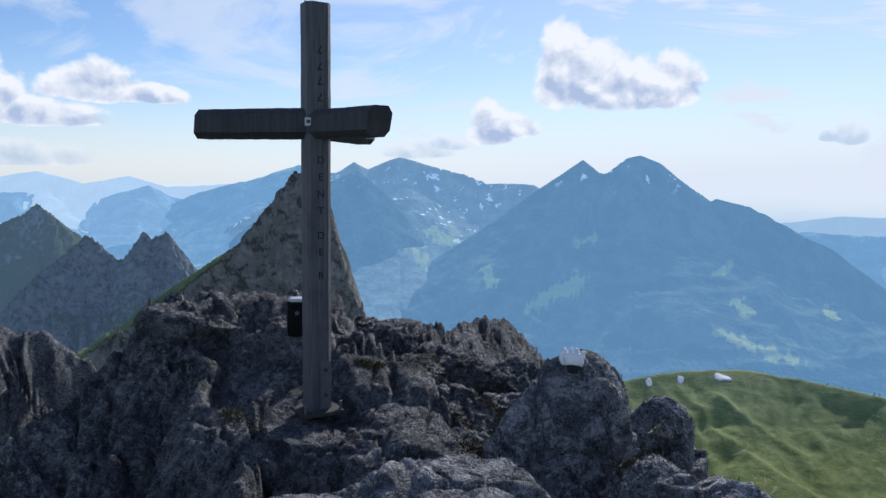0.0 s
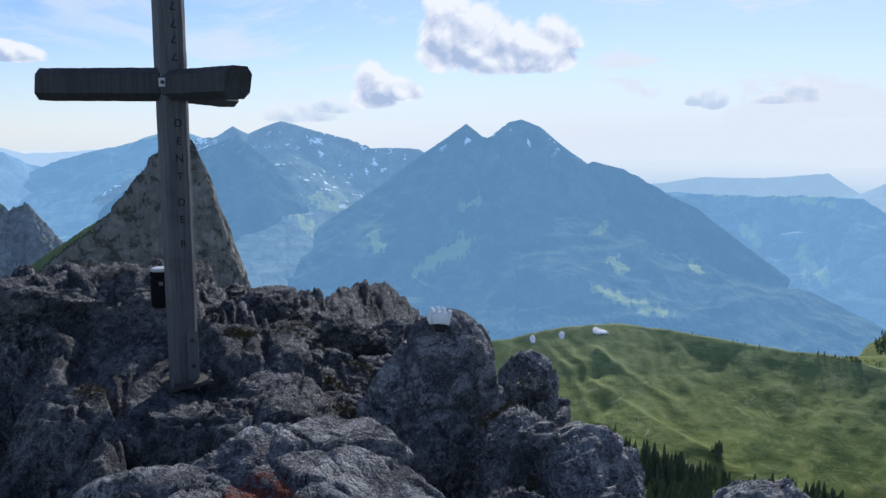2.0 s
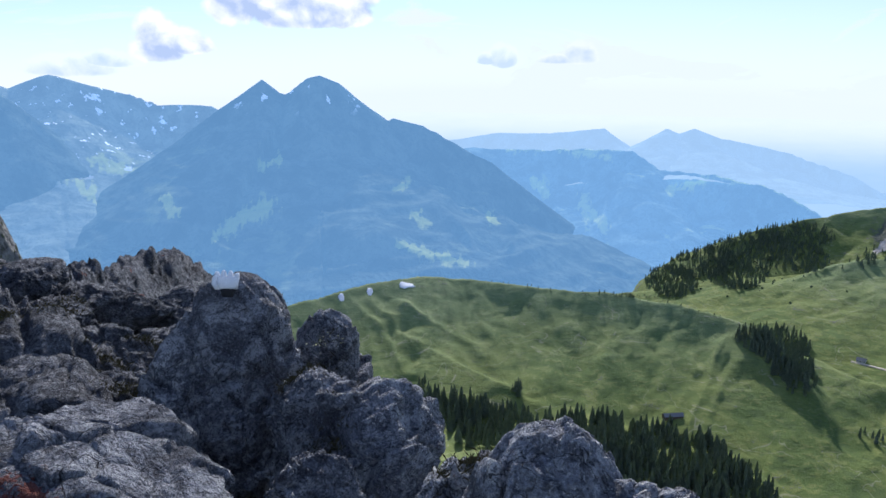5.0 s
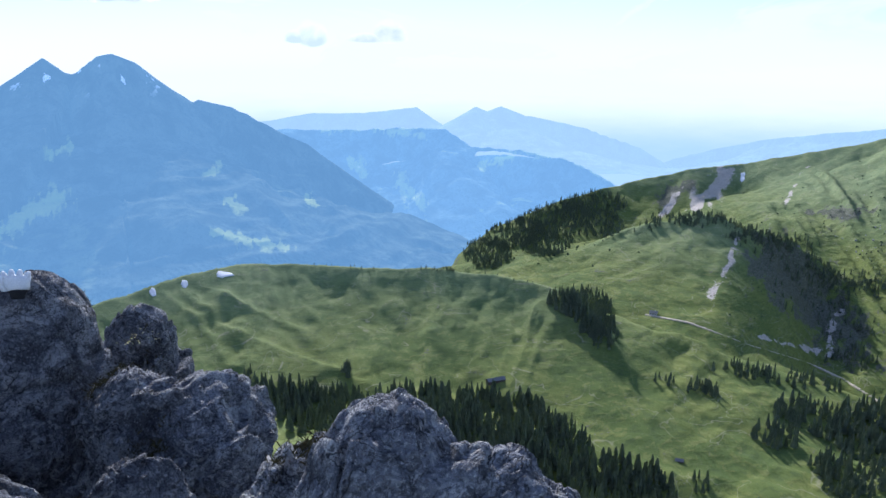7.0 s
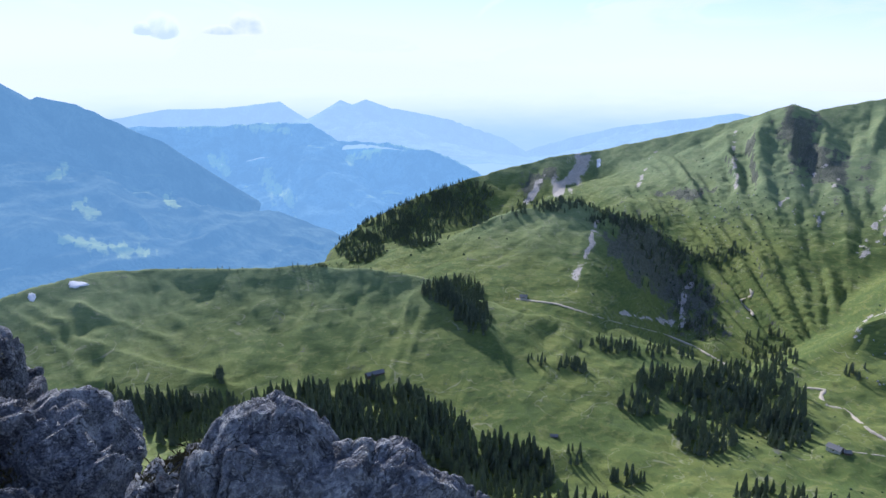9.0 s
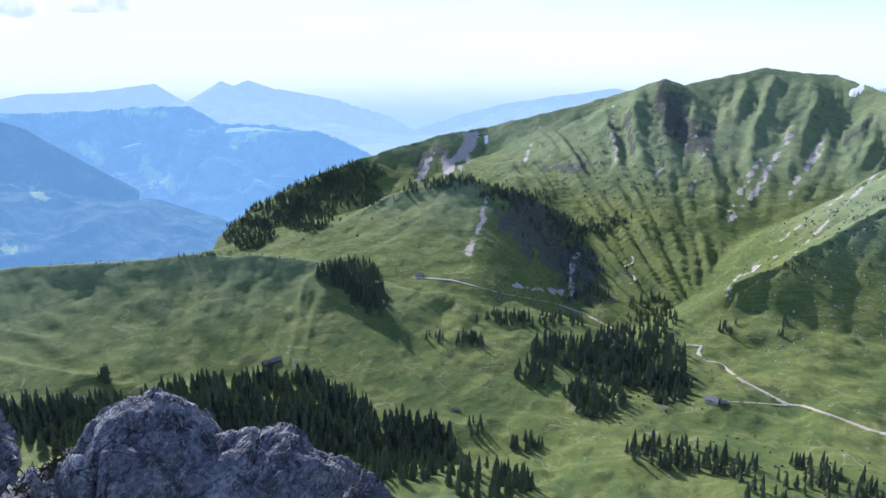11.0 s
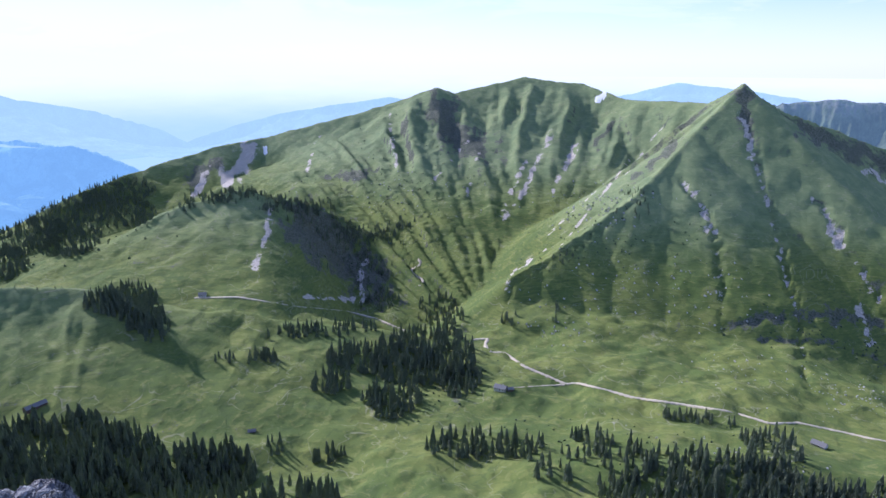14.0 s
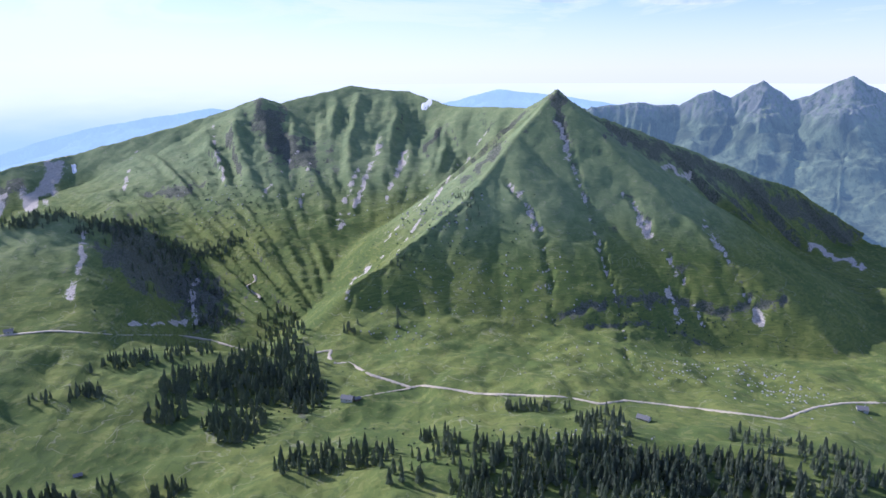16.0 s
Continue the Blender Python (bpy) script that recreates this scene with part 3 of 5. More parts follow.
# ravines cut into the cone
GULLIES = [([(94.3, -8.5), (96.4, -11.2), (97.95, -15.7), (98.2, -19.6)], 0.17), ([(98.3, -3.5), (98.95, -5.5), (100.45, -9.8), (102.5, -15), (103.55, -18), (104.5, -22)], 0.17),
           ([(103.6, -9.5), (106.3, -13), (108.65, -16.3), (110.15, -19.1)], 0.15), ([(109.5, -11.3), (111.75, -14.3), (114.15, -18.2)], 0.14), ([(92.0, -9.5), (88.2, -13.0), (84.6, -15.4), (81.6, -17.2), (81.2, -19.0)], 0.22)]


# bare crags: the same, in a dark rock colour that also paints in the shade of steeper ground
CRAGS_AND_SHADE = [([(64.5, -13.0), (67.5, -15.2), (70.5, -17.8)], 1.7), ([(99.2, -19.2), (102.6, -17.9), (107.3, -17.2), (111.0, -17.9), (115.4, -16.6)], 0.42), ([(101, -20.0), (105.6, -19.3), (110.5, -20.4)], 0.18), ([(66.5, -8.9), (70.5, -8.6)], 0.34), ([(75.6, -3.8), (77.0, -6.0), (78.8, -6.9)], 1.2),
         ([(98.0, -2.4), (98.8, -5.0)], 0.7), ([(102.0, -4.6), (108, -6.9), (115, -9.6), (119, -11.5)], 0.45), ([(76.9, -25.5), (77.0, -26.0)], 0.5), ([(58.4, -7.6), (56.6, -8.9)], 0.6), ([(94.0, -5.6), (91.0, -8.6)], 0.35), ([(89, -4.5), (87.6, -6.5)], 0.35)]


def marked(x, y, z, lines):
    """How much each place belongs to the marked lines, by its bearing and elevation from the summit."""
    a, e = np.degrees(np.arctan2(x, y)), np.degrees(np.arctan2(z - EYE, np.hypot(x, y)))
    p = np.stack([a, e, 0 * a], -1).reshape(-1, 3)
    wob = 0.20 * fbm(p * 1.6, 5, 0.6).reshape(x.shape)
    frayed = np.clip(0.95 + 0.8 * fbm(p * np.array([2.5, 0.9, 1.0]) + 3, 4, 0.65), 0.45, 1.8).reshape(x.shape)
    out = np.zeros(x.shape)
    for pts, wide in lines:
        for (a0, e0), (a1, e1) in zip(pts, pts[1:]):
            u = np.clip(((a - a0) * (a1 - a0) + (e - e0) * (e1 - e0)) / ((a1 - a0) ** 2 + (e1 - e0) ** 2), 0, 1)
            d = np.hypot(a - a0 - u * (a1 - a0) + wob, e - e0 - u * (e1 - e0) + wob)
            out = np.maximum(out, np.exp(-(d / (wide * frayed)) ** 2) * 0.95)
    return out


def carved(x, y, z):
    return z - 9.0 * marked(x, y, z, GULLIES) - 5.0 * marked(x, y, z, CRAGS_AND_SHADE[1:3])


view_az = np.concatenate([np.arange(-180, -46, 6.0), np.arange(-46, -4, 1.0), np.arange(-4, 128, 0.22), np.arange(128, 181, 4.0)])
rings = np.concatenate([np.linspace(14, 420, 40), np.linspace(430, 3100, 540), np.geomspace(3140, 4700, 16)])
ground = tagged(sheet("ground", view_az, rings, lambda x, y: carved(x, y, land(x, y)), TURF, {"scree": lambda x, y, z: marked(x, y, z, SCREE), "crag": lambda x, y, z: marked(x, y, z, CRAGS_AND_SHADE)}), "green alpine pasture, valley floor and grassy mountain flanks", "mountain", kind="structure")


def seen(az, el):
    """Where the line of sight from the summit, at that azimuth and elevation, first meets the ground."""
    azs, rs, z = GRID["ground"]
    prof = z[np.clip(np.searchsorted(azs, az), 0, len(azs) - 1)]
    over = prof - (EYE + rs * math.tan(radians(el)))
    hit = np.nonzero((over[1:] > 0) & (rs[1:] > 350))[0]
    k = hit[0] if len(hit) else len(rs) - 2
    u = over[k] / (over[k] - over[k + 1]) if over[k] < 0 < over[k + 1] else 1.0
    r = rs[k] + u * (rs[k + 1] - rs[k])
    return Vector((r * math.sin(radians(az)), r * math.cos(radians(az)), prof[k] + u * (prof[k + 1] - prof[k])))


# ---------------------------------------------------------------- distant ranges, palest farthest away
def massif(name, label, line, steep, reach, cut, width, near, far, material, step_az=0.16, nr=90, rough=10.0, pad=6.0, blocks=0.0, fields=()):
    pts = [xyz(*q) for q in line]
    a0, a1 = line[0][0], line[-1][0]

    def height(x, y):
        p = np.stack([x, y, 0 * x], -1).reshape(-1, 3)
        h = fall(x, y, pts, steep, reach, cut, width) + rough * fbm(p / (width * 1.2), 6, 0.55).reshape(x.shape)
        if blocks:
            q = np.stack([x, y, h * 0.5], -1).reshape(-1, 3)
            h = h + (fracture(q, blocks, 0.34 * blocks, 0.12 * blocks, 0.45) + fracture(q + 9, blocks * 0.4, 0.12 * blocks, 0.05 * blocks, 0.4)).reshape(x.shape)
        return h
    return tagged(sheet(name, np.arange(a0 - pad, a1 + pad, step_az), np.linspace(near, far, nr), height, material, {"pasture": lambda x, y, z: marked(x, y, z, fields)} if fields else None), label, "mountain", kind="structure")


# open pastures on the blue mountain: lines by azimuth and elevation, then the half width in degrees
FIELDS = [([(7.2, -10.7), (8.2, -9.9), (9.2, -9.2), (11.2, -8.3)], 0.75), ([(21.5, -11.6), (24.2, -12.4), (26.9, -12.9)], 0.5), ([(21.2, -7.2), (22.2, -6.6)], 0.4), ([(11.0, -5.4), (12.0, -4.8)], 0.5), ([(22.5, -9.2), (23.6, -9.9)], 0.35),
          ([(4.3, -9.1), (3.4, -7.6)], 0.4), ([(28.6, -9.0), (29.4, -9.8)], 0.35)]
HILL_FIELDS = [([(35.8, -7.6), (36.6, -8.6), (37.4, -9.8)], 0.6), ([(37.8, -11.4), (38.6, -12.6)], 0.45), ([(42.7, -6.6), (44.8, -5.7)], 0.5), ([(30.0, -3.9), (33.0, -3.7), (38.0, -4.4)], 0.35), ([(32.0, -6.2), (33.0, -7.4)], 0.5)]
SNOWY_FIELDS = [([(-3.2, -4.4), (-1.8, -6.8), (0.5, -9.6)], 0.55), ([(-6.2, -4.4), (-4.6, -5.2)], 0.5), ([(-1.0, -4.6), (1.4, -5.6)], 0.5)]
# haze as emission: glow colour and strength, paler for the farther ranges
HAZE_A = backdrop("blue_haze_range", (0.064, 0.076, 0.060), (0.136, 0.294, 0.505), 0.95, -40.0, 0.15)
HAZE_B = backdrop("pale_haze_range", (0.075, 0.11, 0.11), (0.20, 0.40, 0.66), 0.96, 0.0, 0.6)
HAZE_B2 = backdrop("light_haze_range", (0.075, 0.11, 0.11), (0.26, 0.47, 0.75), 0.97, 0.0, 0.4)
HAZE_C = backdrop("paler_haze_range", (0.06, 0.08, 0.09), (0.40, 0.60, 0.82), 0.98)
HAZE_D = backdrop("palest_haze_range", (0.08, 0.11, 0.13), (0.52, 0.72, 0.94), 1.0)
HAZE_E = horizon_haze()
HAZE_ROCK = backdrop("hazy_green_range", (0.10, 0.125, 0.075), (0.12, 0.20, 0.30), 0.58, rock=-190.0, meadow=0.5)

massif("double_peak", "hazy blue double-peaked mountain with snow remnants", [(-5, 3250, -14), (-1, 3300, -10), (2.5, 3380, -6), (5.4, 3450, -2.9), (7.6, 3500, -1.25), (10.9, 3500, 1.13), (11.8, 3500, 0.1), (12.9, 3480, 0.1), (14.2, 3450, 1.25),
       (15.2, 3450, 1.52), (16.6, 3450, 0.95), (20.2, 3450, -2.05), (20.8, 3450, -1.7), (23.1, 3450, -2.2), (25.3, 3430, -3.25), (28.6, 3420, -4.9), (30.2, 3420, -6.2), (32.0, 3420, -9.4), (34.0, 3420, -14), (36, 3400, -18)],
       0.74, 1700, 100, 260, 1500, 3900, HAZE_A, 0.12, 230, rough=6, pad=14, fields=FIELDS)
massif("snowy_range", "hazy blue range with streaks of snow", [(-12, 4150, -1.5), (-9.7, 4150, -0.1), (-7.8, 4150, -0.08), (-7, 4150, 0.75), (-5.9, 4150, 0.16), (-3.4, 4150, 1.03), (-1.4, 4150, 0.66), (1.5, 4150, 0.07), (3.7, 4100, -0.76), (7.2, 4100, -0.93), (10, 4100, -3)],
       0.60, 1500, 80, 230, 2200, 4500, backdrop("snowy_haze_range", (0.11, 0.125, 0.10), (0.165, 0.325, 0.535), 0.97, -330.0, 0.3), 0.12, 150, rough=8, fields=SNOWY_FIELDS)
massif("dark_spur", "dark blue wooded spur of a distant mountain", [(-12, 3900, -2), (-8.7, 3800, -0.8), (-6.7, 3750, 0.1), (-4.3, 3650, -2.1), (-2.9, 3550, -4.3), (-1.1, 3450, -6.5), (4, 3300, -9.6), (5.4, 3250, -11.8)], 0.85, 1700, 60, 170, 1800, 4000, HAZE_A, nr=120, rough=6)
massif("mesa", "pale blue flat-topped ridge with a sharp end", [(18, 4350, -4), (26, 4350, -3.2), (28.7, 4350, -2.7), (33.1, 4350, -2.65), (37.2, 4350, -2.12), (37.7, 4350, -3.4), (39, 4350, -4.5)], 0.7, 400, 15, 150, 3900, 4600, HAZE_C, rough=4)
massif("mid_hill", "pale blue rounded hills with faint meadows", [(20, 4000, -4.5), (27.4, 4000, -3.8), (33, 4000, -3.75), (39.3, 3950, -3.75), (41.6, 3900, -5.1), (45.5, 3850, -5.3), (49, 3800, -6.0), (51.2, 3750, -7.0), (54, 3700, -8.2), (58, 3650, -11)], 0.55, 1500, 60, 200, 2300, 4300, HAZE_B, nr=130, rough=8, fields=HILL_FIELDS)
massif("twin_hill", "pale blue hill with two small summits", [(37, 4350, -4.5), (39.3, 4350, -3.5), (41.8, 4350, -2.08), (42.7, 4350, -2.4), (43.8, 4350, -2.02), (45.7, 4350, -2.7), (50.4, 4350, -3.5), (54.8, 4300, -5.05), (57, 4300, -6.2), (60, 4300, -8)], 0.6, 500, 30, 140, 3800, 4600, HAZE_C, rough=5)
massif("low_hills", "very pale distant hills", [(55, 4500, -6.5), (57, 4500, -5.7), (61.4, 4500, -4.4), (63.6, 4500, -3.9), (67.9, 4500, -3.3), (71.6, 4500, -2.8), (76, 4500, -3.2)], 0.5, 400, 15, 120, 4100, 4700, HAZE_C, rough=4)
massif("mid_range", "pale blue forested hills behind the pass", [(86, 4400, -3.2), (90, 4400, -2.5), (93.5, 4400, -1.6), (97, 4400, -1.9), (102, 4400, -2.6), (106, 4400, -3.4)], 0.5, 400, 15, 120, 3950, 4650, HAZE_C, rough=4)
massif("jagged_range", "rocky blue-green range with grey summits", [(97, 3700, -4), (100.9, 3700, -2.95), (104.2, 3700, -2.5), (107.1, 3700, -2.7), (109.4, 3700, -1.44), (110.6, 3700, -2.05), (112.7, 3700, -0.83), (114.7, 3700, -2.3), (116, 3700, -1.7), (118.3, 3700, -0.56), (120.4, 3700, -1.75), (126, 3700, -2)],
       1.0, 800, 62, 75, 2700, 4050, HAZE_ROCK, 0.1, 200, rough=6)
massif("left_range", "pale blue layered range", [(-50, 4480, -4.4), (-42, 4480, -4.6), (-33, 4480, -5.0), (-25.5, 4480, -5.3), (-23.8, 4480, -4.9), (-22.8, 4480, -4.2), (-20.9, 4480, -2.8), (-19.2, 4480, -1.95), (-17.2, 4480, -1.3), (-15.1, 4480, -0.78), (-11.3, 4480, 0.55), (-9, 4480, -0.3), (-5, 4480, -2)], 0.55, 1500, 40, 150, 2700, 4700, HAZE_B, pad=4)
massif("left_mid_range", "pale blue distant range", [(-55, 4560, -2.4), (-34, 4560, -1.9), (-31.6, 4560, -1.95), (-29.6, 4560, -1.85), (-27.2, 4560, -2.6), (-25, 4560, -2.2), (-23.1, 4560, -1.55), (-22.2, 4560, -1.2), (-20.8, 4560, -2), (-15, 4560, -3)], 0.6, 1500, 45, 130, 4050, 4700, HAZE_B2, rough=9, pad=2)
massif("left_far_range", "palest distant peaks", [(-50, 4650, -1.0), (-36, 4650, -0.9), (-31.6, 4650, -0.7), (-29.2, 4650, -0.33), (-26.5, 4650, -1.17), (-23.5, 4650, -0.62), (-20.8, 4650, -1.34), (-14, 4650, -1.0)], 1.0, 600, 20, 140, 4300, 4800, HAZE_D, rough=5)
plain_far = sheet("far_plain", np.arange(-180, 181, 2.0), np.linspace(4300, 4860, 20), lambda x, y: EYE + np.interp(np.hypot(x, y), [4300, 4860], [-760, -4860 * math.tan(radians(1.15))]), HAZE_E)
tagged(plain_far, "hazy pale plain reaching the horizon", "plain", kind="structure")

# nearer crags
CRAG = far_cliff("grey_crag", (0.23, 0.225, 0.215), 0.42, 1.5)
# bluish tone and a faint emission put haze onto the farther crags
FAR_CRAG = far_cliff("hazy_green_crag", (0.22, 0.235, 0.255), 0.46, 0.5, 0.50)
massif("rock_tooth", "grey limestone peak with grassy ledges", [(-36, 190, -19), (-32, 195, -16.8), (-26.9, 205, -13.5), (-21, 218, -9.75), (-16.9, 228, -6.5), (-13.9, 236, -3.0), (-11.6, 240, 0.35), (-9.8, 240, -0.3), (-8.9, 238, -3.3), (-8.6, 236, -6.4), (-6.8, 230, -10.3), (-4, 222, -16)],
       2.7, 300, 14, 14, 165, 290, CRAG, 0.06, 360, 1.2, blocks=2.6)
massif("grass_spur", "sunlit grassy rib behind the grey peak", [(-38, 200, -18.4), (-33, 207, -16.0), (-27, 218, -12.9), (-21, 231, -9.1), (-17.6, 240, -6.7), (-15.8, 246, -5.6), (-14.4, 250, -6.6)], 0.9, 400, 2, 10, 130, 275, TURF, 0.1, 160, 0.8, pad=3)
# the same haze in tone and emission, weaker
SHADY_CRAG = far_cliff("hazy_grey_crag", (0.17, 0.18, 0.20), 0.32, 0.9, 0.30)
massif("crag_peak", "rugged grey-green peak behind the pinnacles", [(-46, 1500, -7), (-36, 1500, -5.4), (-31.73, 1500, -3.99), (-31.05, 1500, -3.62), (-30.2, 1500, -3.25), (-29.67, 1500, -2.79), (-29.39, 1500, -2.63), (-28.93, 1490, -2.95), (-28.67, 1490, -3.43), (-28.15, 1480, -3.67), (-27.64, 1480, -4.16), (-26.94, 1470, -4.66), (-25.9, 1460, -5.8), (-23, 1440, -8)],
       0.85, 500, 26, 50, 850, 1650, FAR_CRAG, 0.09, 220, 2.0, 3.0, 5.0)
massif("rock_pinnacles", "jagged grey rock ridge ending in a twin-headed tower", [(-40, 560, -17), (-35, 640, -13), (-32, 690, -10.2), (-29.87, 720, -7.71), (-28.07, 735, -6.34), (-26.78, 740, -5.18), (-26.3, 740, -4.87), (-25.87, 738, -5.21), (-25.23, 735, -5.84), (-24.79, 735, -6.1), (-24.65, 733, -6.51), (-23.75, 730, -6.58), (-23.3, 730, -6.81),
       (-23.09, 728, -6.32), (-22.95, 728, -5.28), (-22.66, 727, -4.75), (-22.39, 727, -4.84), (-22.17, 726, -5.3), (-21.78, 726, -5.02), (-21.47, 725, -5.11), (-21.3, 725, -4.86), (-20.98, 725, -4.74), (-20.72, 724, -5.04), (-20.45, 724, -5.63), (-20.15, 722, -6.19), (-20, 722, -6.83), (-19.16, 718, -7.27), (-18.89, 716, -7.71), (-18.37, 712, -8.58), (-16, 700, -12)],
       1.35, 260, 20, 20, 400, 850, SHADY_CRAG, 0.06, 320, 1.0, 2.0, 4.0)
# ---------------------------------------------------------------- summit rocks
def mesh_of(name, verts, faces, material, smooth=True):
    me = bpy.data.meshes.new(name)
    me.from_pydata(verts, [], faces)
    me.polygons.foreach_set("use_smooth", [smooth] * len(me.polygons))
    me.materials.append(material)
    me.update()
    return me


def boulder(name, label, centre, size, turn=0.0, seed=0, power=3.0, rough=0.06, level=6, cuts=14, material=None, roll=0.0, taper=0.0, broken=1.0):
    """A block of limestone: a rounded box broken by planes, joints and pits."""
    bm = bmesh.new()
    bmesh.ops.create_icosphere(bm, subdivisions=level, radius=1.0)
    p = np.array([v.co[:] for v in bm.verts])
    faces = [[v.index for v in f.verts] for f in bm.faces]
    bm.free()
    n = p / (np.abs(p) ** power).sum(1, keepdims=True) ** (1 / power)
    rng = np.random.RandomState(seed)
    for _ in range(cuts):
        w = rng.normal(size=3)
        w /= np.linalg.norm(w)
        over = np.maximum(n @ w - rng.uniform(0.74, 0.96), 0)
        n = n - over[:, None] * w * 0.9
    d = 1 + rough * fbm(p * 1.5 + seed * 7.1, 4, 0.5)
    q = n * d[:, None] * np.array(size)
    q[:, :2] *= (1 - taper * q[:, 2:3] / size[2])
    out = q / np.linalg.norm(q, axis=1, keepdims=True)
    small = min(size)
    at = q + np.array(centre) + seed
    q = q + out * broken * (fracture(at, small * 1.1, 0.16 * small, 0.09 * small, 0.26, 0.06) + fracture(at + 7, small * 0.38, 0.06 * small, 0.05 * small, 0.26, 0.05) + fracture(at + 13, small * 0.15, 0.020 * small, 0.012 * small, 0.16, 0.07) + 0.03 * small * fbm(at * 3.0 / small, 6, 0.6) - 0.02 * small * np.abs(fbm(at * 1.6 / small + 3, 4, 0.6)))[:, None]
    m = np.array(pose(0, 0, 0, 0, roll, turn).to_3x3())
    q = q @ m.T + np.array(centre)
    return tagged(new(name, mesh_of(name, q.tolist(), faces, material or ROCK)), label, "rock")


CREST = [(-3.0, 4.0, -1.2), (-2.3, 4.3, 0.08), (-1.80, 4.62, 0.46), (-1.45, 4.95, 0.49), (-1.1, 5.3, 0.42), (-0.66, 5.85, 0.26), (-0.40, 6.25, -0.02), (0.1, 7.8, -0.36), (0.5, 8.8, -0.52), (0.88, 9.75, -0.70), (1.1, 12.2, -1.2), (1.6, 14.0, -2.8)]
LEDGE = [(-1.75, 4.80, 0.43), (-1.2, 4.82, 0.36), (-0.90, 4.76, 0.325), (-0.5, 5.05, 0.16)]
TERRACE = (-0.72, 4.14, 0.66, 0.46)
LEFT_RIB = [(-1.55, 4.45, 0.30), (-1.85, 3.75, -0.30), (-2.3, 2.8, -1.3)]
PLATFORM = [(-0.15, -0.3, 0.0), (0.1, 0.1, 0.0), (0.75, 0.95, 0.02)]
MID_RIB = [(-1.12, 4.0, 0.0), (-1.40, 3.4, -0.34), (-1.75, 2.5, -1.0)]
FRONT_RIB = [(-0.80, 3.75, -0.06), (-0.92, 3.3, -0.28), (-1.05, 2.5, -0.80)]


def summit(x, y):
    """Top of the rocky ridge on which the cross stands."""
    p = np.stack([x, y, 0 * x], -1).reshape(-1, 3)
    wx, wy = x + 0.12 * fbm(p * 1.1, 3).reshape(x.shape), y + 0.12 * fbm(p * 1.1 + 9, 3).reshape(x.shape)
    r = np.hypot(x, y)
    h = -0.50 - 0.45 * np.clip(-x - 1.2, 0, 9) - 1.6 * np.clip(x - 0.7, 0, 20) - 1.2 * np.clip(-x - 1.6, 0, 20) - 0.25 * np.clip(y - 3, 0, 20) - 0.5 * np.clip(-y, 0, 20) - 0.03 * r ** 1.8
    for line, steep, reach, wide in ((CREST, 1.25, 60.0, 0.10), (LEDGE, 2.2, 60.0, 0.14), (LEFT_RIB, 1.4, 60.0, 0.05), (MID_RIB, 1.5, 60.0, 0.06), (FRONT_RIB, 1.3, 60.0, 0.10), (PLATFORM, 1.3, 60.0, 0.72)):
        h = smax(h, fall(wx, wy, line, steep, reach, flat=wide), 0.05)
    # the tilted terrace under the cross
    tx, ty, half_x, half_y = TERRACE
    out = np.hypot(np.maximum(np.abs(wx - tx + 0.35 * (wy - ty)) - half_x, 0), np.maximum(np.abs(wy - ty) - half_y, 0))
    h = smax(h, 0.02 + 0.24 * (y - 4.13) - 1.7 * out, 0.04)
    # bedding steps, joints and grain
    t = (h + 0.25 * x - 0.12 * y) / 0.17
    f = t - np.floor(t)
    f = np.clip((f - 0.35) / 0.3, 0, 1)
    h = h + 0.6 * 0.17 * np.clip((x + 1.4) / 0.6, 0, 1) * (np.floor(t) + f * f * (3 - 2 * f) - t)
    near = (r < 13).reshape(-1)
    q = np.stack([x, y, h * 0.6], -1).reshape(-1, 3)[near]
    add = np.zeros(x.size)
    add[near] = fracture(q, 0.80, 0.10, 0.11, 0.22, 0.05) + fracture(q + 3, 0.27, 0.060, 0.055, 0.24, 0.05) + fracture(q + 8, 0.10, 0.022, 0.016, 0.22, 0.06) + 0.014 * fbm(q * 4.0, 5, 0.6) - 0.03 * np.abs(fbm(q * np.array([2.6, 2.2, 1]) + 5, 5, 0.6))
    add = add.reshape(x.shape)
    return h + add * np.clip(0.5 + out / 0.25, 0.5, 1.0)


tagged(sheet("summit_rock", np.concatenate([np.arange(-180, -40, 1.4), np.arange(-40, 62, 0.17), np.arange(62, 180, 1.4), [180.0]]), np.concatenate([[0.01, 0.1, 0.2], np.geomspace(0.3, 17.5, 560)]), summit, ROCK), "broken grey limestone of the mountain summit", "rock", kind="structure")
PALE_ROCK = limestone("pale_limestone", 1.8)
GREY_ROCK = limestone("mid_grey_limestone", 1.35)
SLAB = limestone("limestone_red_lichen", 1.25, ((-0.10, 1.86, 0.47), 0.15))
BALL = limestone("limestone_spotted", 1.95, ((1.0, 1.09, 0.66), 0.05))
boulder("boulder", "tall grey block of limestone carrying a white glove", (0.645, 3.66, -0.19), (0.45, 0.34, 0.62), -8, 3, 3.0, 0.05, cuts=11, material=GREY_ROCK, taper=0.22, broken=0.5, level=7)
boulder("boulder", "side block leaning on the tall limestone block", (0.36, 3.42, -0.36), (0.18, 0.20, 0.42), 10, 31, 3.0, material=GREY_ROCK, taper=0.2)
boulder("boulder", "broad pale limestone slab stained by rust-red lichen", (-0.03, 2.07, 0.0), (0.58, 0.46, 0.49), -12, 5, 5.0, 0.03, material=SLAB, level=7, cuts=22, broken=0.55)
boulder("boulder", "low slab edge beside the red lichen", (-0.42, 2.05, -0.05), (0.22, 0.3, 0.28), 25, 36, 3.0)
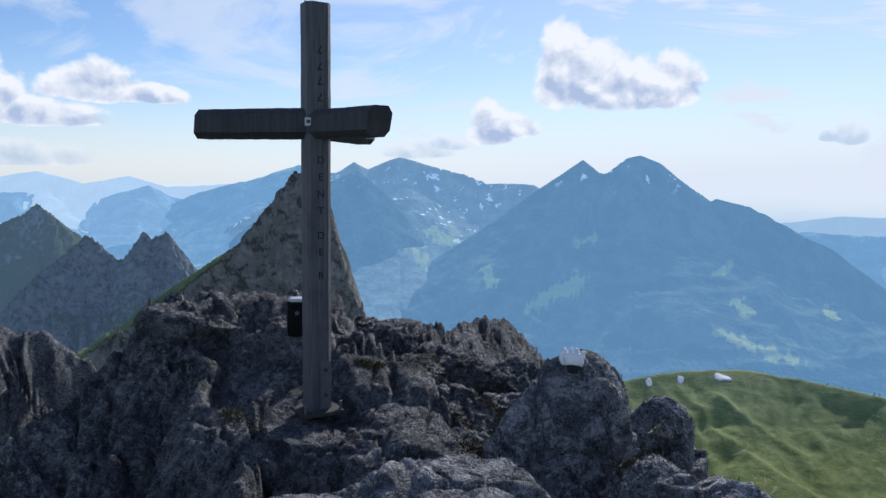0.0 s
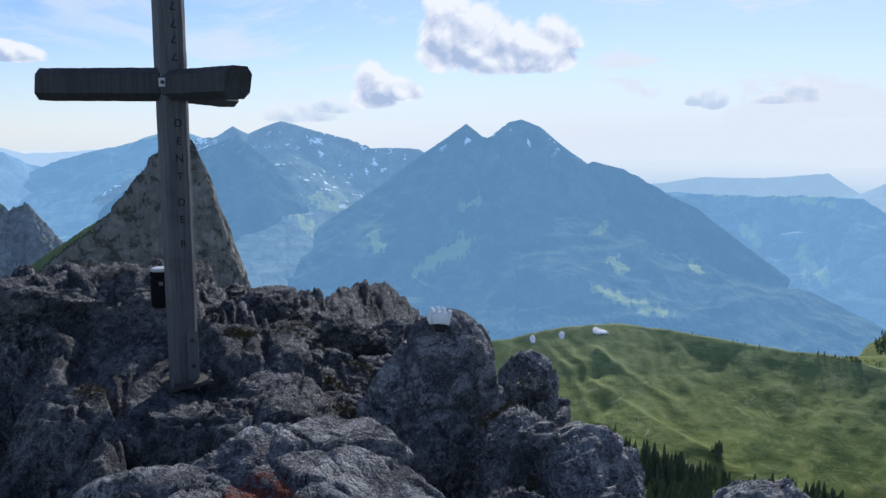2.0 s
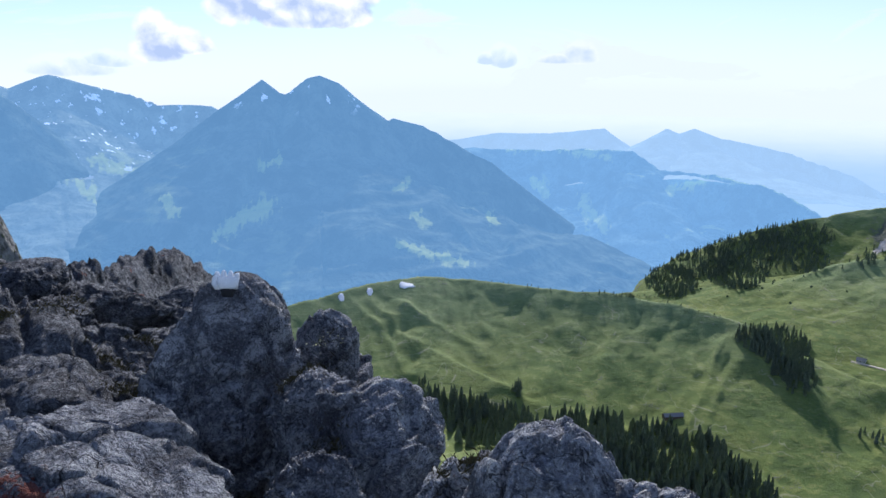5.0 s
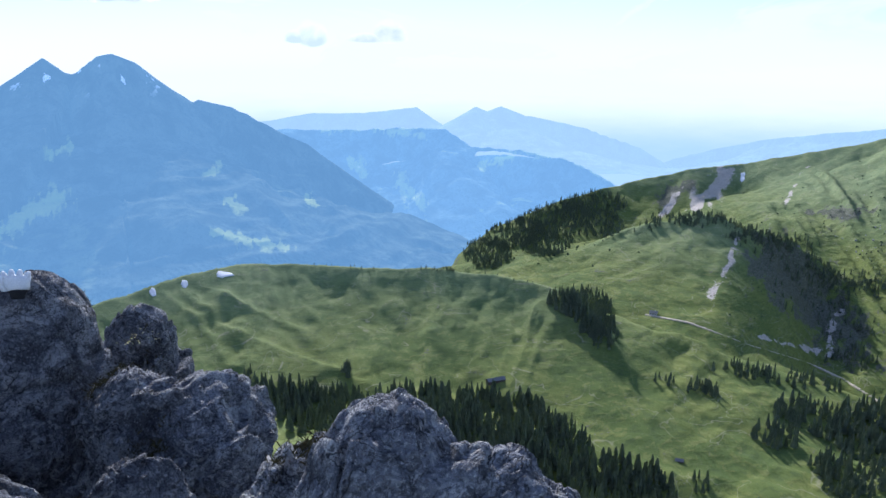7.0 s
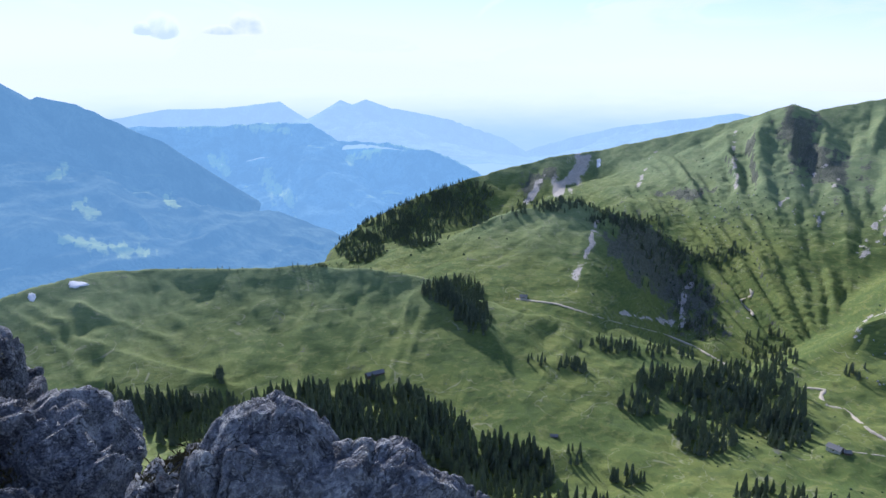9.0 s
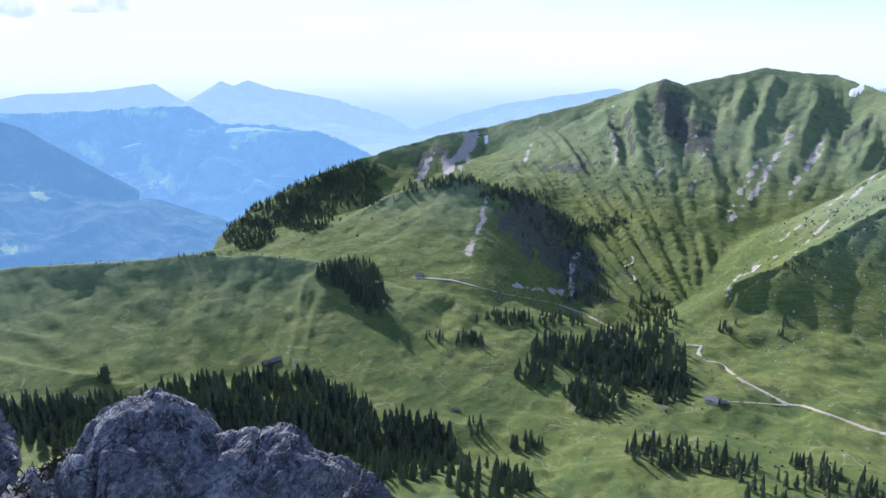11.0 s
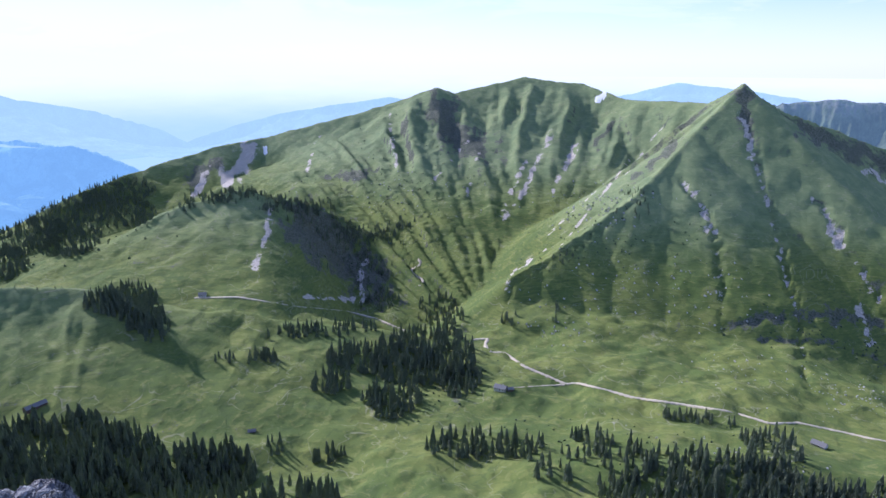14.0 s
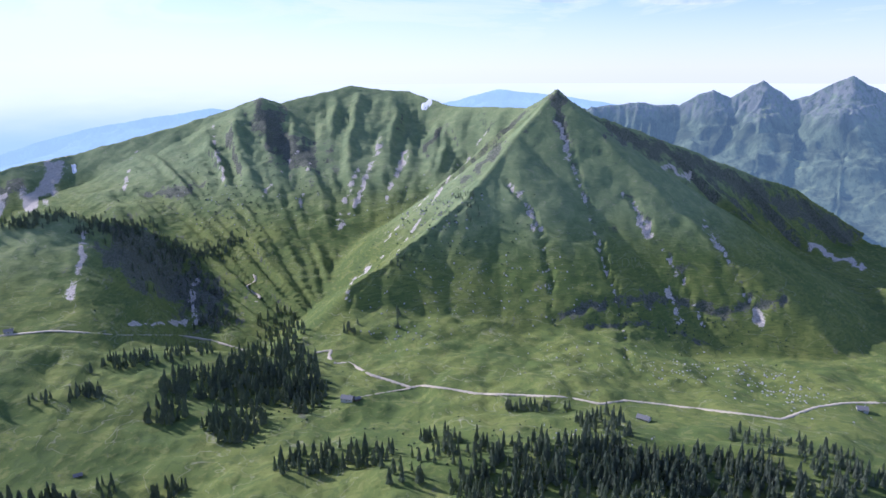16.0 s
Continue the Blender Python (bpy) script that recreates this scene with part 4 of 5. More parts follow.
boulder("boulder", "broad jointed limestone shelf carrying the cross", (-0.52, 3.86, -0.54), (0.78, 0.25, 0.47), 8, 8, 5.0, 0.04, 7, 8)
boulder("boulder", "cracked limestone step beside the cross", (0.14, 3.98, -0.42), (0.34, 0.32, 0.36), -20, 21, 3.6)
boulder("boulder", "furrowed grey limestone block with a pale crust", (1.15, 3.07, -0.43), (0.34, 0.40, 0.55), 20, 11, 2.2, 0.06, 7, material=PALE_ROCK, roll=34, broken=0.65)
boulder("boulder", "angular rock wedged between the mossy and furrowed blocks", (0.98, 3.17, -0.20), (0.20, 0.22, 0.34), 30, 71, 2.8, material=GREY_ROCK)
boulder("boulder", "small rounded stone against the furrowed block", (1.00, 3.16, -0.22), (0.12, 0.14, 0.17), 0, 23, 2.4, level=5)
boulder("boulder", "dark limestone block with a mossy cleft", (1.30, 4.10, -0.36), (0.30, 0.26, 0.42), 15, 27, 2.4, roll=15, taper=0.22, material=GREY_ROCK)
boulder("boulder", "dark blocky limestone in the gap", (0.80, 2.72, -0.42), (0.24, 0.20, 0.34), -10, 41, 3.6, material=GREY_ROCK)
boulder("boulder", "rough low rock in the saddle between boulders", (1.09, 1.78, 0.02), (0.22, 0.22, 0.28), -20, 53, 3.0, material=PALE_ROCK)
boulder("boulder", "rounded grey limestone boulder with red lichen spots", (0.995, 1.235, 0.28), (0.235, 0.20, 0.43), -36, 14, 2.0, 0.03, 7, 2, BALL, taper=0.12, broken=0.55)
boulder("boulder", "low shoulder of rock beside the rounded boulder", (1.065, 1.11, 0.20), (0.29, 0.20, 0.42), -40, 47, 2.3, 0.05, 7, 5, BALL, taper=0.10, broken=0.6, roll=26)
boulder("boulder", "small pale limestone boulder", (1.145, 0.80, 0.24), (0.10, 0.10, 0.35), -30, 17, 2.4, material=PALE_ROCK, taper=0.25)
SLABS = [(-0.30, 4.95, -0.03, 0.40, 0.28, 0.12, -18, -5), (0.12, 5.55, -0.16, 0.42, 0.30, 0.16, 10, 8), (-1.68, 4.75, 0.34, 0.34, 0.26, 0.15, 25, 0),
         (-1.05, 5.05, 0.24, 0.40, 0.25, 0.14, -8, 6), (-0.45, 5.55, 0.06, 0.36, 0.26, 0.15, 20, 0), (0.45, 4.75, -0.32, 0.30, 0.28, 0.22, -25, 12), (0.55, 5.9, -0.42, 0.40, 0.30, 0.26, 15, 10),
         (0.9, 5.2, -0.55, 0.28, 0.3, 0.3, 0, 10), (-0.62, 2.45, -0.30, 0.20, 0.22, 0.22, 20, -8), (0.14, 4.46, -0.22, 0.34, 0.26, 0.20, -14, 6)]
for k, (x, y, z, a, b, c, turn, roll) in enumerate(SLABS):
    boulder("boulder", "angular slab of grey summit limestone", (x, y, z), (a, b, c), turn, 60 + k, 5.0, 0.05, 6, 9, ROCK, roll)
massif("rock_wall", "dark shaded limestone wall beside the summit", [(-60, 20, -6), (-46, 22, -8), (-36, 23, -9.6), (-32, 24, -10.8), (-29, 24, -12.0), (-26.6, 24, -14.2), (-24, 24, -20)], 1.6, 14, 1.2, 1.6, 13, 30, ROCK, 0.12, 160, 0.35)

# ---------------------------------------------------------------- parts
def part(name, bm, material, parent, label=""):
    me = bpy.data.meshes.new(name)
    bm.to_mesh(me)
    bm.free()
    me.materials.append(material)
    ob = new(name, me)
    ob.parent = parent
    return tagged(ob, label)


def block(x0, x1, y0, y1, z0, z1, bev=0.0):
    bm = bmesh.new()
    bmesh.ops.create_cube(bm, size=1.0, matrix=Matrix.Translation(((x0 + x1) / 2, (y0 + y1) / 2, (z0 + z1) / 2)) @ Matrix.Diagonal((x1 - x0, y1 - y0, z1 - z0, 1)))
    if bev:
        bmesh.ops.bevel(bm, geom=bm.edges[:], offset=bev, segments=2, affect="EDGES")
    return bm


def rod(a, b, radius, sides=10):
    bm = bmesh.new()
    way = Vector(b) - Vector(a)
    m = Matrix.Translation((Vector(a) + Vector(b)) / 2) @ way.to_track_quat("Z", "Y").to_matrix().to_4x4()
    bmesh.ops.create_cone(bm, cap_ends=True, segments=sides, radius1=radius, radius2=radius, depth=way.length, matrix=m)
    return bm


def timber(length, flats, seed, cut0=0.0, cut1=0.0, corner=0.36):
    """A hewn eight-sided timber along z, a little uneven, with slanting ends."""
    rng = random.Random(seed)
    wide, rows = flats / 2, 26
    c = corner * wide
    ring = [(wide, c), (c, wide), (-c, wide), (-wide, c), (-wide, -c), (-c, -wide), (c, -wide), (wide, -c)]
    bm = bmesh.new()
    loops = []
    for k in range(rows + 1):
        z = length * k / rows
        grow = 1 + 0.012 * noise.noise((seed, z * 2.0, 0))
        row = []
        for x, y in ring:
            zz = z + (cut0 * x if k == 0 else 0) + (cut1 * x if k == rows else 0)
            row.append(bm.verts.new((x * grow + 0.0012 * rng.uniform(-1, 1), y * grow + 0.0012 * rng.uniform(-1, 1), zz)))
        loops.append(row)
    for a, b in zip(loops, loops[1:]):
        for i in range(8):
            bm.faces.new((a[i], a[(i + 1) % 8], b[(i + 1) % 8], b[i]))
    bm.faces.new(loops[0][::-1])
    bm.faces.new(loops[-1])
    bmesh.ops.recalc_face_normals(bm, faces=bm.faces[:])
    return bm


def wood(name, dark, light):
    m, t, b, pos = mat_new(name)
    obj = nd(t, "ShaderNodeTexCoord").outputs["Object"]
    grain = nz(t, nd(t, "ShaderNodeMapping", {"Vector": obj, "Scale": (60, 60, 2.2)}).outputs[0], 1.0, 6.0, 0.65, 0.3)
    blot = nz(t, obj, 5.0, 3.0)
    col = mixc(t, step(t, grain, 0.30, 0.70), dark, light)
    col = mixc(t, mth(t, "MULTIPLY", step(t, blot, 0.5, 0.7), 0.5), col, [c * 0.55 for c in dark])
    t.links.new(col, b.inputs["Base Color"])
    b.inputs["Roughness"].default_value = 0.7
    bump(t, b, grain, 0.004)
    return m


POST_WOOD = wood("weathered_timber", (0.050, 0.050, 0.056), (0.105, 0.105, 0.115))
ARM_WOOD = wood("dark_timber_arm", (0.018, 0.018, 0.021), (0.040, 0.040, 0.045))
STEEL = plain("galvanised_steel", (0.13, 0.135, 0.15), 0.6, 0.6, 40.0, 0.3, 0.001)
BRIGHT = plain("zinc_plate", (0.42, 0.43, 0.45), 0.45, 0.3, 40.0, 0.2, 0.001)
RUSTY = plain("dark_iron", (0.06, 0.055, 0.052), 0.7, 0.4, 40.0, 0.4, 0.002)
INK = plain("carved_letters", (0.008, 0.008, 0.009), 0.9)

# ---------------------------------------------------------------- the cross
cross = tagged(new("summit_cross"), "dark weathered three-armed timber cross bolted to the summit rock", "cross")
face = pose(0, 0, 0, 0, 0, 30)
bm = timber(2.32, 0.142, 1, corner=0.66)
bmesh.ops.transform(bm, matrix=face, verts=bm.verts)
part("post", bm, POST_WOOD, cross)
for heading, length, flats, z, seed, end in ((161.4, 0.738, 0.172, 1.662, 2, 0.10), (-45.0, 0.54, 0.158, 1.655, 3, -0.22), (76.0, 0.76, 0.156, 1.655, 4, 0.1)):
    bm = timber(length, flats, seed, 0.0, end, 0.58)
    bmesh.ops.transform(bm, matrix=pose(0, 0, z, 0, 0, heading) @ pose(0.02, 0, 0, 0, 90, 0), verts=bm.verts)
    part("arm", bm, ARM_WOOD, cross, "nearly black hewn cross arm")
cross.matrix_world = pose(-0.725, 4.13, 0.0)


def fitting(name, bm, material, parent, label=""):
    bmesh.ops.transform(bm, matrix=face, verts=bm.verts)
    return part(name, bm, material, parent, label)


part("washer_plate", block(-0.044, -0.002, -0.102, -0.094, 1.645, 1.690, 0.002), BRIGHT, cross, "bright square steel washer")
part("bolt", rod((-0.023, -0.100, 1.668), (-0.023, -0.112, 1.668), 0.011, 6), RUSTY, cross)
angle = fitting("angle_plate", block(-0.006, 0.058, -0.079, -0.0712, 0.02, 0.30, 0.002), STEEL, cross, "galvanised steel plate at the foot")
for z in (0.10, 0.25):
    fitting("bolt", rod((0.026, -0.078, z), (0.026, -0.089, z), 0.012, 6), RUSTY, angle)
foot = fitting("base_plate", block(-0.13, 0.13, -0.115, 0.11, -0.015, 0.006, 0.003), RUSTY, cross, "rusty steel base plate")
for x, y in ((-0.10, -0.09), (0.115, -0.085), (0.11, 0.09), (-0.1, 0.09)):
    fitting("anchor_bolt", rod((x, y, 0.0), (x, y, 0.055), 0.009, 8), STEEL, foot)
fitting("lightning_rod", rod((-0.062, 0.0, 2.28), (-0.060, 0.0, 2.7), 0.003, 6), RUSTY, cross)


def letters(text, size, m, material, parent, name="lettering"):
    cu = bpy.data.curves.new(name, "FONT")
    cu.body, cu.size, cu.extrude, cu.align_x, cu.align_y = text, size, 0.0012, "CENTER", "CENTER"
    holder = new(name, cu)
    me = bpy.data.meshes.new_from_object(holder.evaluated_get(bpy.context.evaluated_depsgraph_get()))
    bpy.data.objects.remove(holder)
    me.materials.append(material)
    ob = new(name, me)
    ob.parent = parent
    ob.matrix_basis = m
    return ob


for char, z in (("D", 1.455), ("E", 1.36), ("N", 1.265), ("T", 1.17), ("D", 1.03), ("E", 0.935), ("R", 0.80)):
    letters(char, 0.058, face @ pose(0.002, -0.0728, z, 90, 0, 0), INK, cross)
for z in (2.06, 1.97, 1.89, 1.80):
    bm = block(-0.016, 0.014, -0.0745, -0.0705, z - 0.018, z - 0.012)
    fitting("carved_mark", bm, INK, cross)
    fitting("carved_mark", rod((-0.014, -0.073, z - 0.015), (0.008, -0.073, z + 0.024), 0.003, 6), INK, cross)

# ---------------------------------------------------------------- black canister with a pale lid
BLACK = plain("black_plastic", (0.006, 0.006, 0.007), 0.8, 0.0, 25, 0.2, 0.001)
LID = plain("pale_lid", (0.42, 0.43, 0.46), 0.5, 0.0, 25, 0.1, 0.001)


def lathe(profile, sides=40):
    bm = bmesh.new()
    rings = [[bm.verts.new((r * math.cos(2 * math.pi * k / sides), r * math.sin(2 * math.pi * k / sides), z)) for k in range(sides)] for r, z in profile]
    for a, b in zip(rings, rings[1:]):
        for k in range(sides):
            bm.faces.new((a[k], a[(k + 1) % sides], b[(k + 1) % sides], b[k]))
    bm.faces.new(rings[0][::-1])
    bm.faces.new(rings[-1])
    for f in bm.faces:
        f.smooth = len(f.verts) == 4
    return bm


can = tagged(new("summit_book_canister"), "black plastic canister with a pale lid standing on rock", "canister")
part("body", lathe([(0.060, 0.0), (0.064, 0.01), (0.064, 0.165), (0.060, 0.175), (0.056, 0.178), (0.056, 0.188), (0.064, 0.192), (0.064, 0.212), (0.058, 0.222)]), BLACK, can)
part("lid", lathe([(0.055, 0.222), (0.057, 0.226), (0.055, 0.238), (0.048, 0.242)]), LID, can, "pale grey screw lid")
part("latch", block(-0.012, 0.012, -0.070, -0.062, 0.14, 0.165, 0.003), STEEL, can)
can.matrix_world = pose(-0.949, 4.68, 0.315, 0, 0, 10) @ Matrix.Diagonal((1.026, 1.026, 1.026, 1))

# ---------------------------------------------------------------- white glove on the tall block
BLACK.node_tree.nodes["Principled BSDF"].inputs["Specular IOR Level"].default_value = 0.12
CLOTH = plain("white_cotton", (0.78, 0.79, 0.80), 0.9, 0.0, 120, 0.2, 0.003)
CUFF = plain("black_knit", (0.012, 0.012, 0.014), 0.9, 0.0, 150, 0.3, 0.003)


def bag_of(points, radii, sides=14):
    """A soft tube through the points, closed at both ends."""
    bm = bmesh.new()
    rings = []
    for (x, y, z), (rx, ry) in zip(points, radii):
        rings.append([bm.verts.new((x + rx * math.cos(2 * math.pi * k / sides) * (1 + 0.08 * math.sin(5 * k + z * 90)), y + ry * math.sin(2 * math.pi * k / sides), z)) for k in range(sides)])
    for a, b in zip(rings, rings[1:]):
        for k in range(sides):
            bm.faces.new((a[k], a[(k + 1) % sides], b[(k + 1) % sides], b[k]))
    bm.faces.new(rings[0][::-1])
    bm.faces.new(rings[-1])
    for f in bm.faces:
        f.smooth = True
    return bm


glove = tagged(new("work_glove"), "white cotton work glove with a black cuff on a rock", "glove")
part("palm", bag_of([(0, 0, 0.022), (0.004, 0, 0.04), (0.0, 0, 0.065), (0.002, 0, 0.085), (0.0, 0, 0.095)], [(0.052, 0.024), (0.058, 0.030), (0.062, 0.030), (0.060, 0.026), (0.055, 0.02)]), CLOTH, glove)
for k, (x, tall, lean) in enumerate(((-0.046, 0.028, -0.010), (-0.017, 0.036, -0.003), (0.013, 0.034, 0.004), (0.043, 0.024, 0.010))):
    part("finger", bag_of([(x, 0, 0.075), (x + lean * 0.4, 0.002, 0.09), (x + lean * 0.8, 0.004, 0.09 + tall * 0.7), (x + lean, 0.006, 0.09 + tall)], [(0.015, 0.016), (0.0155, 0.016), (0.014, 0.014), (0.006, 0.006)], 10), CLOTH, glove)
part("thumb", bag_of([(-0.05, -0.01, 0.02), (-0.068, -0.014, 0.05), (-0.066, -0.012, 0.085), (-0.06, -0.01, 0.10)], [(0.012, 0.012), (0.014, 0.014), (0.012, 0.012), (0.004, 0.005)], 10), CLOTH, glove)
part("cuff", bag_of([(0.006, -0.006, -0.02), (0.004, -0.006, 0.0), (0.004, -0.004, 0.015), (0.002, 0, 0.028)], [(0.028, 0.018), (0.034, 0.022), (0.042, 0.025), (0.050, 0.026)]), CUFF, glove, "black knitted cuff")
glove.matrix_world = pose(0.645, 3.43, 0.452, -8, 4, -12) @ Matrix.Diagonal((0.85, 0.85, 0.85, 1))

# ---------------------------------------------------------------- tufts of dry grass and moss in the clefts
TUFT = plain("dry_grass", (0.075, 0.062, 0.024), 0.95, 0.0, 20, 0.5, 0.0)
MOSS = plain("olive_moss", (0.050, 0.052, 0.018), 0.95, 0.0, 45, 0.5, 0.0)


def rests_on(x, y):
    """Top of the rocks at that place."""
    hit, at, *_ = scene.ray_cast(bpy.context.evaluated_depsgraph_get(), Vector((x, y, 1.1)), Vector((0, 0, -1)))
    return at.z if hit else -9.0


def tuft_field(name, label, spots, material, per, blade, seed):
    rng = np.random.RandomState(seed)
    verts, faces = [], []
    for x, y, wide in spots:
        for _ in range(per):
            px, py = x + rng.normal() * wide * 0.5, y + rng.normal() * wide * 0.35
            pz = rests_on(px, py) - 0.006
            a, lean, tall = rng.uniform(0, 6.28), rng.uniform(0.2, 1.1), rng.uniform(0.35, 1.0) * blade
            dx, dy, w = math.cos(a) * lean * tall, math.sin(a) * lean * tall, 0.0028
            k = len(verts)
            verts += [(px - w * math.sin(a), py + w * math.cos(a), pz), (px + w * math.sin(a), py - w * math.cos(a), pz), (px + dx * 0.6, py + dy * 0.6, pz + tall * 0.75), (px + dx * 1.2, py + dy * 1.2, pz + tall)]
            faces += [(k, k + 1, k + 2), (k + 1, k + 3, k + 2)]
    return tagged(new(name, mesh_of(name, verts, faces, material, False)), label, "grass", kind="stuff")


bpy.context.view_layer.update()
TUFTS = [(-0.18, 4.74, 0.22), (0.04, 5.0, 0.18), (-1.13, 3.93, 0.14), (0.12, 4.16, 0.16), (0.22, 3.80, 0.14), (1.22, 3.92, 0.16), (-0.72, 5.6, 0.2), (-0.2, 2.78, 0.12), (1.13, 1.82, 0.12), (0.97, 2.95, 0.10), (1.12, 3.72, 0.14), (0.92, 3.3, 0.10), (-0.45, 4.55, 0.10), (0.30, 4.45, 0.12), (0.62, 3.05, 0.12)]
tuft_field("dry_grass_tufts", "brown-green dry grass in rock clefts", TUFTS, TUFT, 380, 0.034, 2)
tuft_field("moss_cushions", "olive moss in the clefts of the summit rock", TUFTS, MOSS, 520, 0.016, 3)

# ---------------------------------------------------------------- conifers
def needle_green():
    """Spruce green that differs from bough to bough."""
    m, t, b, pos = mat_new("spruce_needles")
    chance = nd(t, "ShaderNodeNewGeometry").outputs["Random Per Island"]
    col = mixc(t, chance, (0.150, 0.180, 0.145), (0.305, 0.340, 0.240))
    t.links.new(mixc(t, mth(t, "MULTIPLY", nz(t, pos, 0.6, 4.0), 0.5), col, (0.10, 0.13, 0.10)), b.inputs["Base Color"])
    b.inputs["Roughness"].default_value, b.inputs["Specular IOR Level"].default_value = 0.9, 0.1
    through_light = nd(t, "ShaderNodeBsdfTranslucent", {"Color": (0.220, 0.280, 0.120, 1)})
    both = nd(t, "ShaderNodeMixShader", {0: 0.5, 1: b.outputs[0], 2: through_light.outputs[0]})
    t.links.new(both.outputs[0], t.nodes["Material Output"].inputs["Surface"])
    return m


NEEDLES = needle_green()
BARK = plain("spruce_bark", (0.07, 0.055, 0.045), 0.95, 0.0, 2.0, 0.3, 0.0)


def crown_data(seed, tiers=7, sides=8):
    """Drooping whorls of a spruce of height 1, with ragged rims."""
    rng = random.Random(seed)
    verts, faces = [], []
    for k in range(tiers):
        u = k / tiers
        base, top = 0.10 + 0.90 * u, min(1.0, 0.10 + 0.90 * u + 1.9 * 0.90 / tiers)
        wide = 0.165 * (1 - u) ** 0.85 * rng.uniform(0.85, 1.12) + 0.012
        ox, oy = rng.uniform(-0.012, 0.012), rng.uniform(-0.012, 0.012)
        first = len(verts)
        verts.append((ox, oy, top))
        turn = rng.uniform(0, 6)
        for s in range(2 * sides):
            a = turn + math.pi * s / sides
            r = wide * (rng.uniform(0.85, 1.2) if s % 2 == 0 else rng.uniform(0.5, 0.72))
            verts.append((ox + r * math.cos(a), oy + r * math.sin(a), base + rng.uniform(-0.02, 0.012) - (0.02 if s % 2 == 0 else 0)))
        n = 2 * sides
        faces += [(first, first + 1 + s, first + 1 + (s + 1) % n) for s in range(n)]
    return verts, faces


def trunk_data():
    verts = [(r * math.cos(k * 1.0472), r * math.sin(k * 1.0472), z) for r, z in ((0.022, -0.06), (0.014, 0.35), (0.003, 0.95)) for k in range(6)]
    faces = [(6 * j + k, 6 * j + (k + 1) % 6, 6 * j + 6 + (k + 1) % 6, 6 * j + 6 + k) for j in (0, 1) for k in range(6)]
    return verts, faces


# groves: azimuth, elevation, half widths in degrees, how many, height in metres
GROVES = [(43.2, -27.6, 6.5, 3.0, 330, 19), (48.5, -28.8, 4.0, 2.6, 150, 19), (55.0, -31.0, 4.6, 2.4, 170, 19), (62.5, -33.4, 4.0, 1.2, 70, 18), (66.0, -30.6, 1.5, 0.8, 14, 16), (61.3, -29.4, 0.9, 0.6, 6, 15),
          (79.7, -30.1, 5.6, 1.0, 85, 17), (89.6, -29.8, 3.6, 1.2, 42, 17), (85.7, -32.0, 1.8, 0.9, 10, 17), (100.4, -30.2, 7.5, 1.6, 200, 17), (102.8, -27.7, 2.4, 1.3, 50, 16), (97.0, -26.4, 3.4, 0.35, 30, 13),
          (113.6, -30.0, 6.0, 2.2, 190, 17), (117.4, -26.8, 5.0, 0.7, 60, 14), (106.5, -31.2, 6.0, 2.0, 160, 17), (95.0, -32.6, 6.0, 1.4, 120, 17), (121.5, -28.4, 3.0, 1.6, 60, 16),
          (66.3, -25.1, 1.7, 0.8, 36, 17), (74.2, -23.4, 4.6, 2.2, 330, 19), (71.5, -26.6, 2.6, 1.4, 90, 17), (65.5, -21.0, 5.0, 0.5, 70, 15), (61.4, -22.7, 0.8, 0.4, 10, 15), (57.9, -22.5, 0.9, 0.4, 9, 12),
          (75.7, -19.9, 2.0, 1.6, 80, 17), (81.4, -20.2, 0.7, 0.7, 10, 15), (85.1, -19.6, 0.5, 0.8, 8, 14), (85.5, -15.2, 1.2, 0.6, 8, 12), (90.7, -11.2, 1.5, 1.6, 26, 10), (70.5, -19.0, 2.0, 0.6, 34, 14),
          (58.3, -10.2, 2.6, 0.5, 60, 15), (64.6, -11.3, 3.4, 0.5, 80, 14), (67.8, -13.3, 1.0, 1.0, 26, 13), (43.0, -13.6, 2.0, 1.2, 110, 19), (47.5, -12.4, 2.4, 1.3, 110, 19), (51.5, -11.0, 2.2, 1.1, 90, 18), (44.5, -11.9, 3.0, 1.3, 150, 19), (48.1, -10.3, 3.2, 1.2, 150, 19), (51.3, -9.3, 2.6, 0.9, 90, 18),
          (50.6, -17.3, 2.6, 1.1, 150, 14), (51.9, -18.6, 1.7, 1.2, 90, 14), (69.0, -23.4, 3.2, 1.2, 120, 17), (77.4, -25.0, 1.8, 1.6, 90, 17), (67.5, -14.5, 2.6, 2.0, 90, 11), (70.0, -16.8, 2.0, 1.6, 60, 11), (52.8, -19.5, 1.2, 1.2, 40, 12), (25.5, -24.6, 3.6, 1.1, 85, 18), (29.3, -26.0, 4.0, 1.6, 130, 18), (37.5, -26.4, 5.0, 1.9, 190, 19), (31.4, -22.9, 0.5, 0.5, 8, 15), (60.2, -22.7, 1.4, 0.4, 16, 14), (23.5, -22.8, 0.5, 0.3, 4, 14),
          (34.0, -14.6, 3.0, 0.12, 14, 5), (40.5, -14.95, 4.0, 0.12, 26, 6)]
rng = np.random.RandomState(7)
stand = []
for a, e, da, de, count, tall in GROVES:
    if a < 57:
        count, tall = int(count * (3.0 if e > -14 else 1.5)), tall * (0.8 if e > -14 else 1.0)
    for _ in range(count):
        ang, rad = rng.uniform(0, 2 * math.pi), math.sqrt(rng.uniform(0, 1))
        p = seen(a + da * rad * math.cos(ang), e + de * rad * math.sin(ang))
        if 380 < math.hypot(p.x, p.y) < 3000:
            stand.append((p, tall * 1.25 * rng.uniform(0.62, 1.15), rng.uniform(0, 360), rng.uniform(0.85, 1.25)))
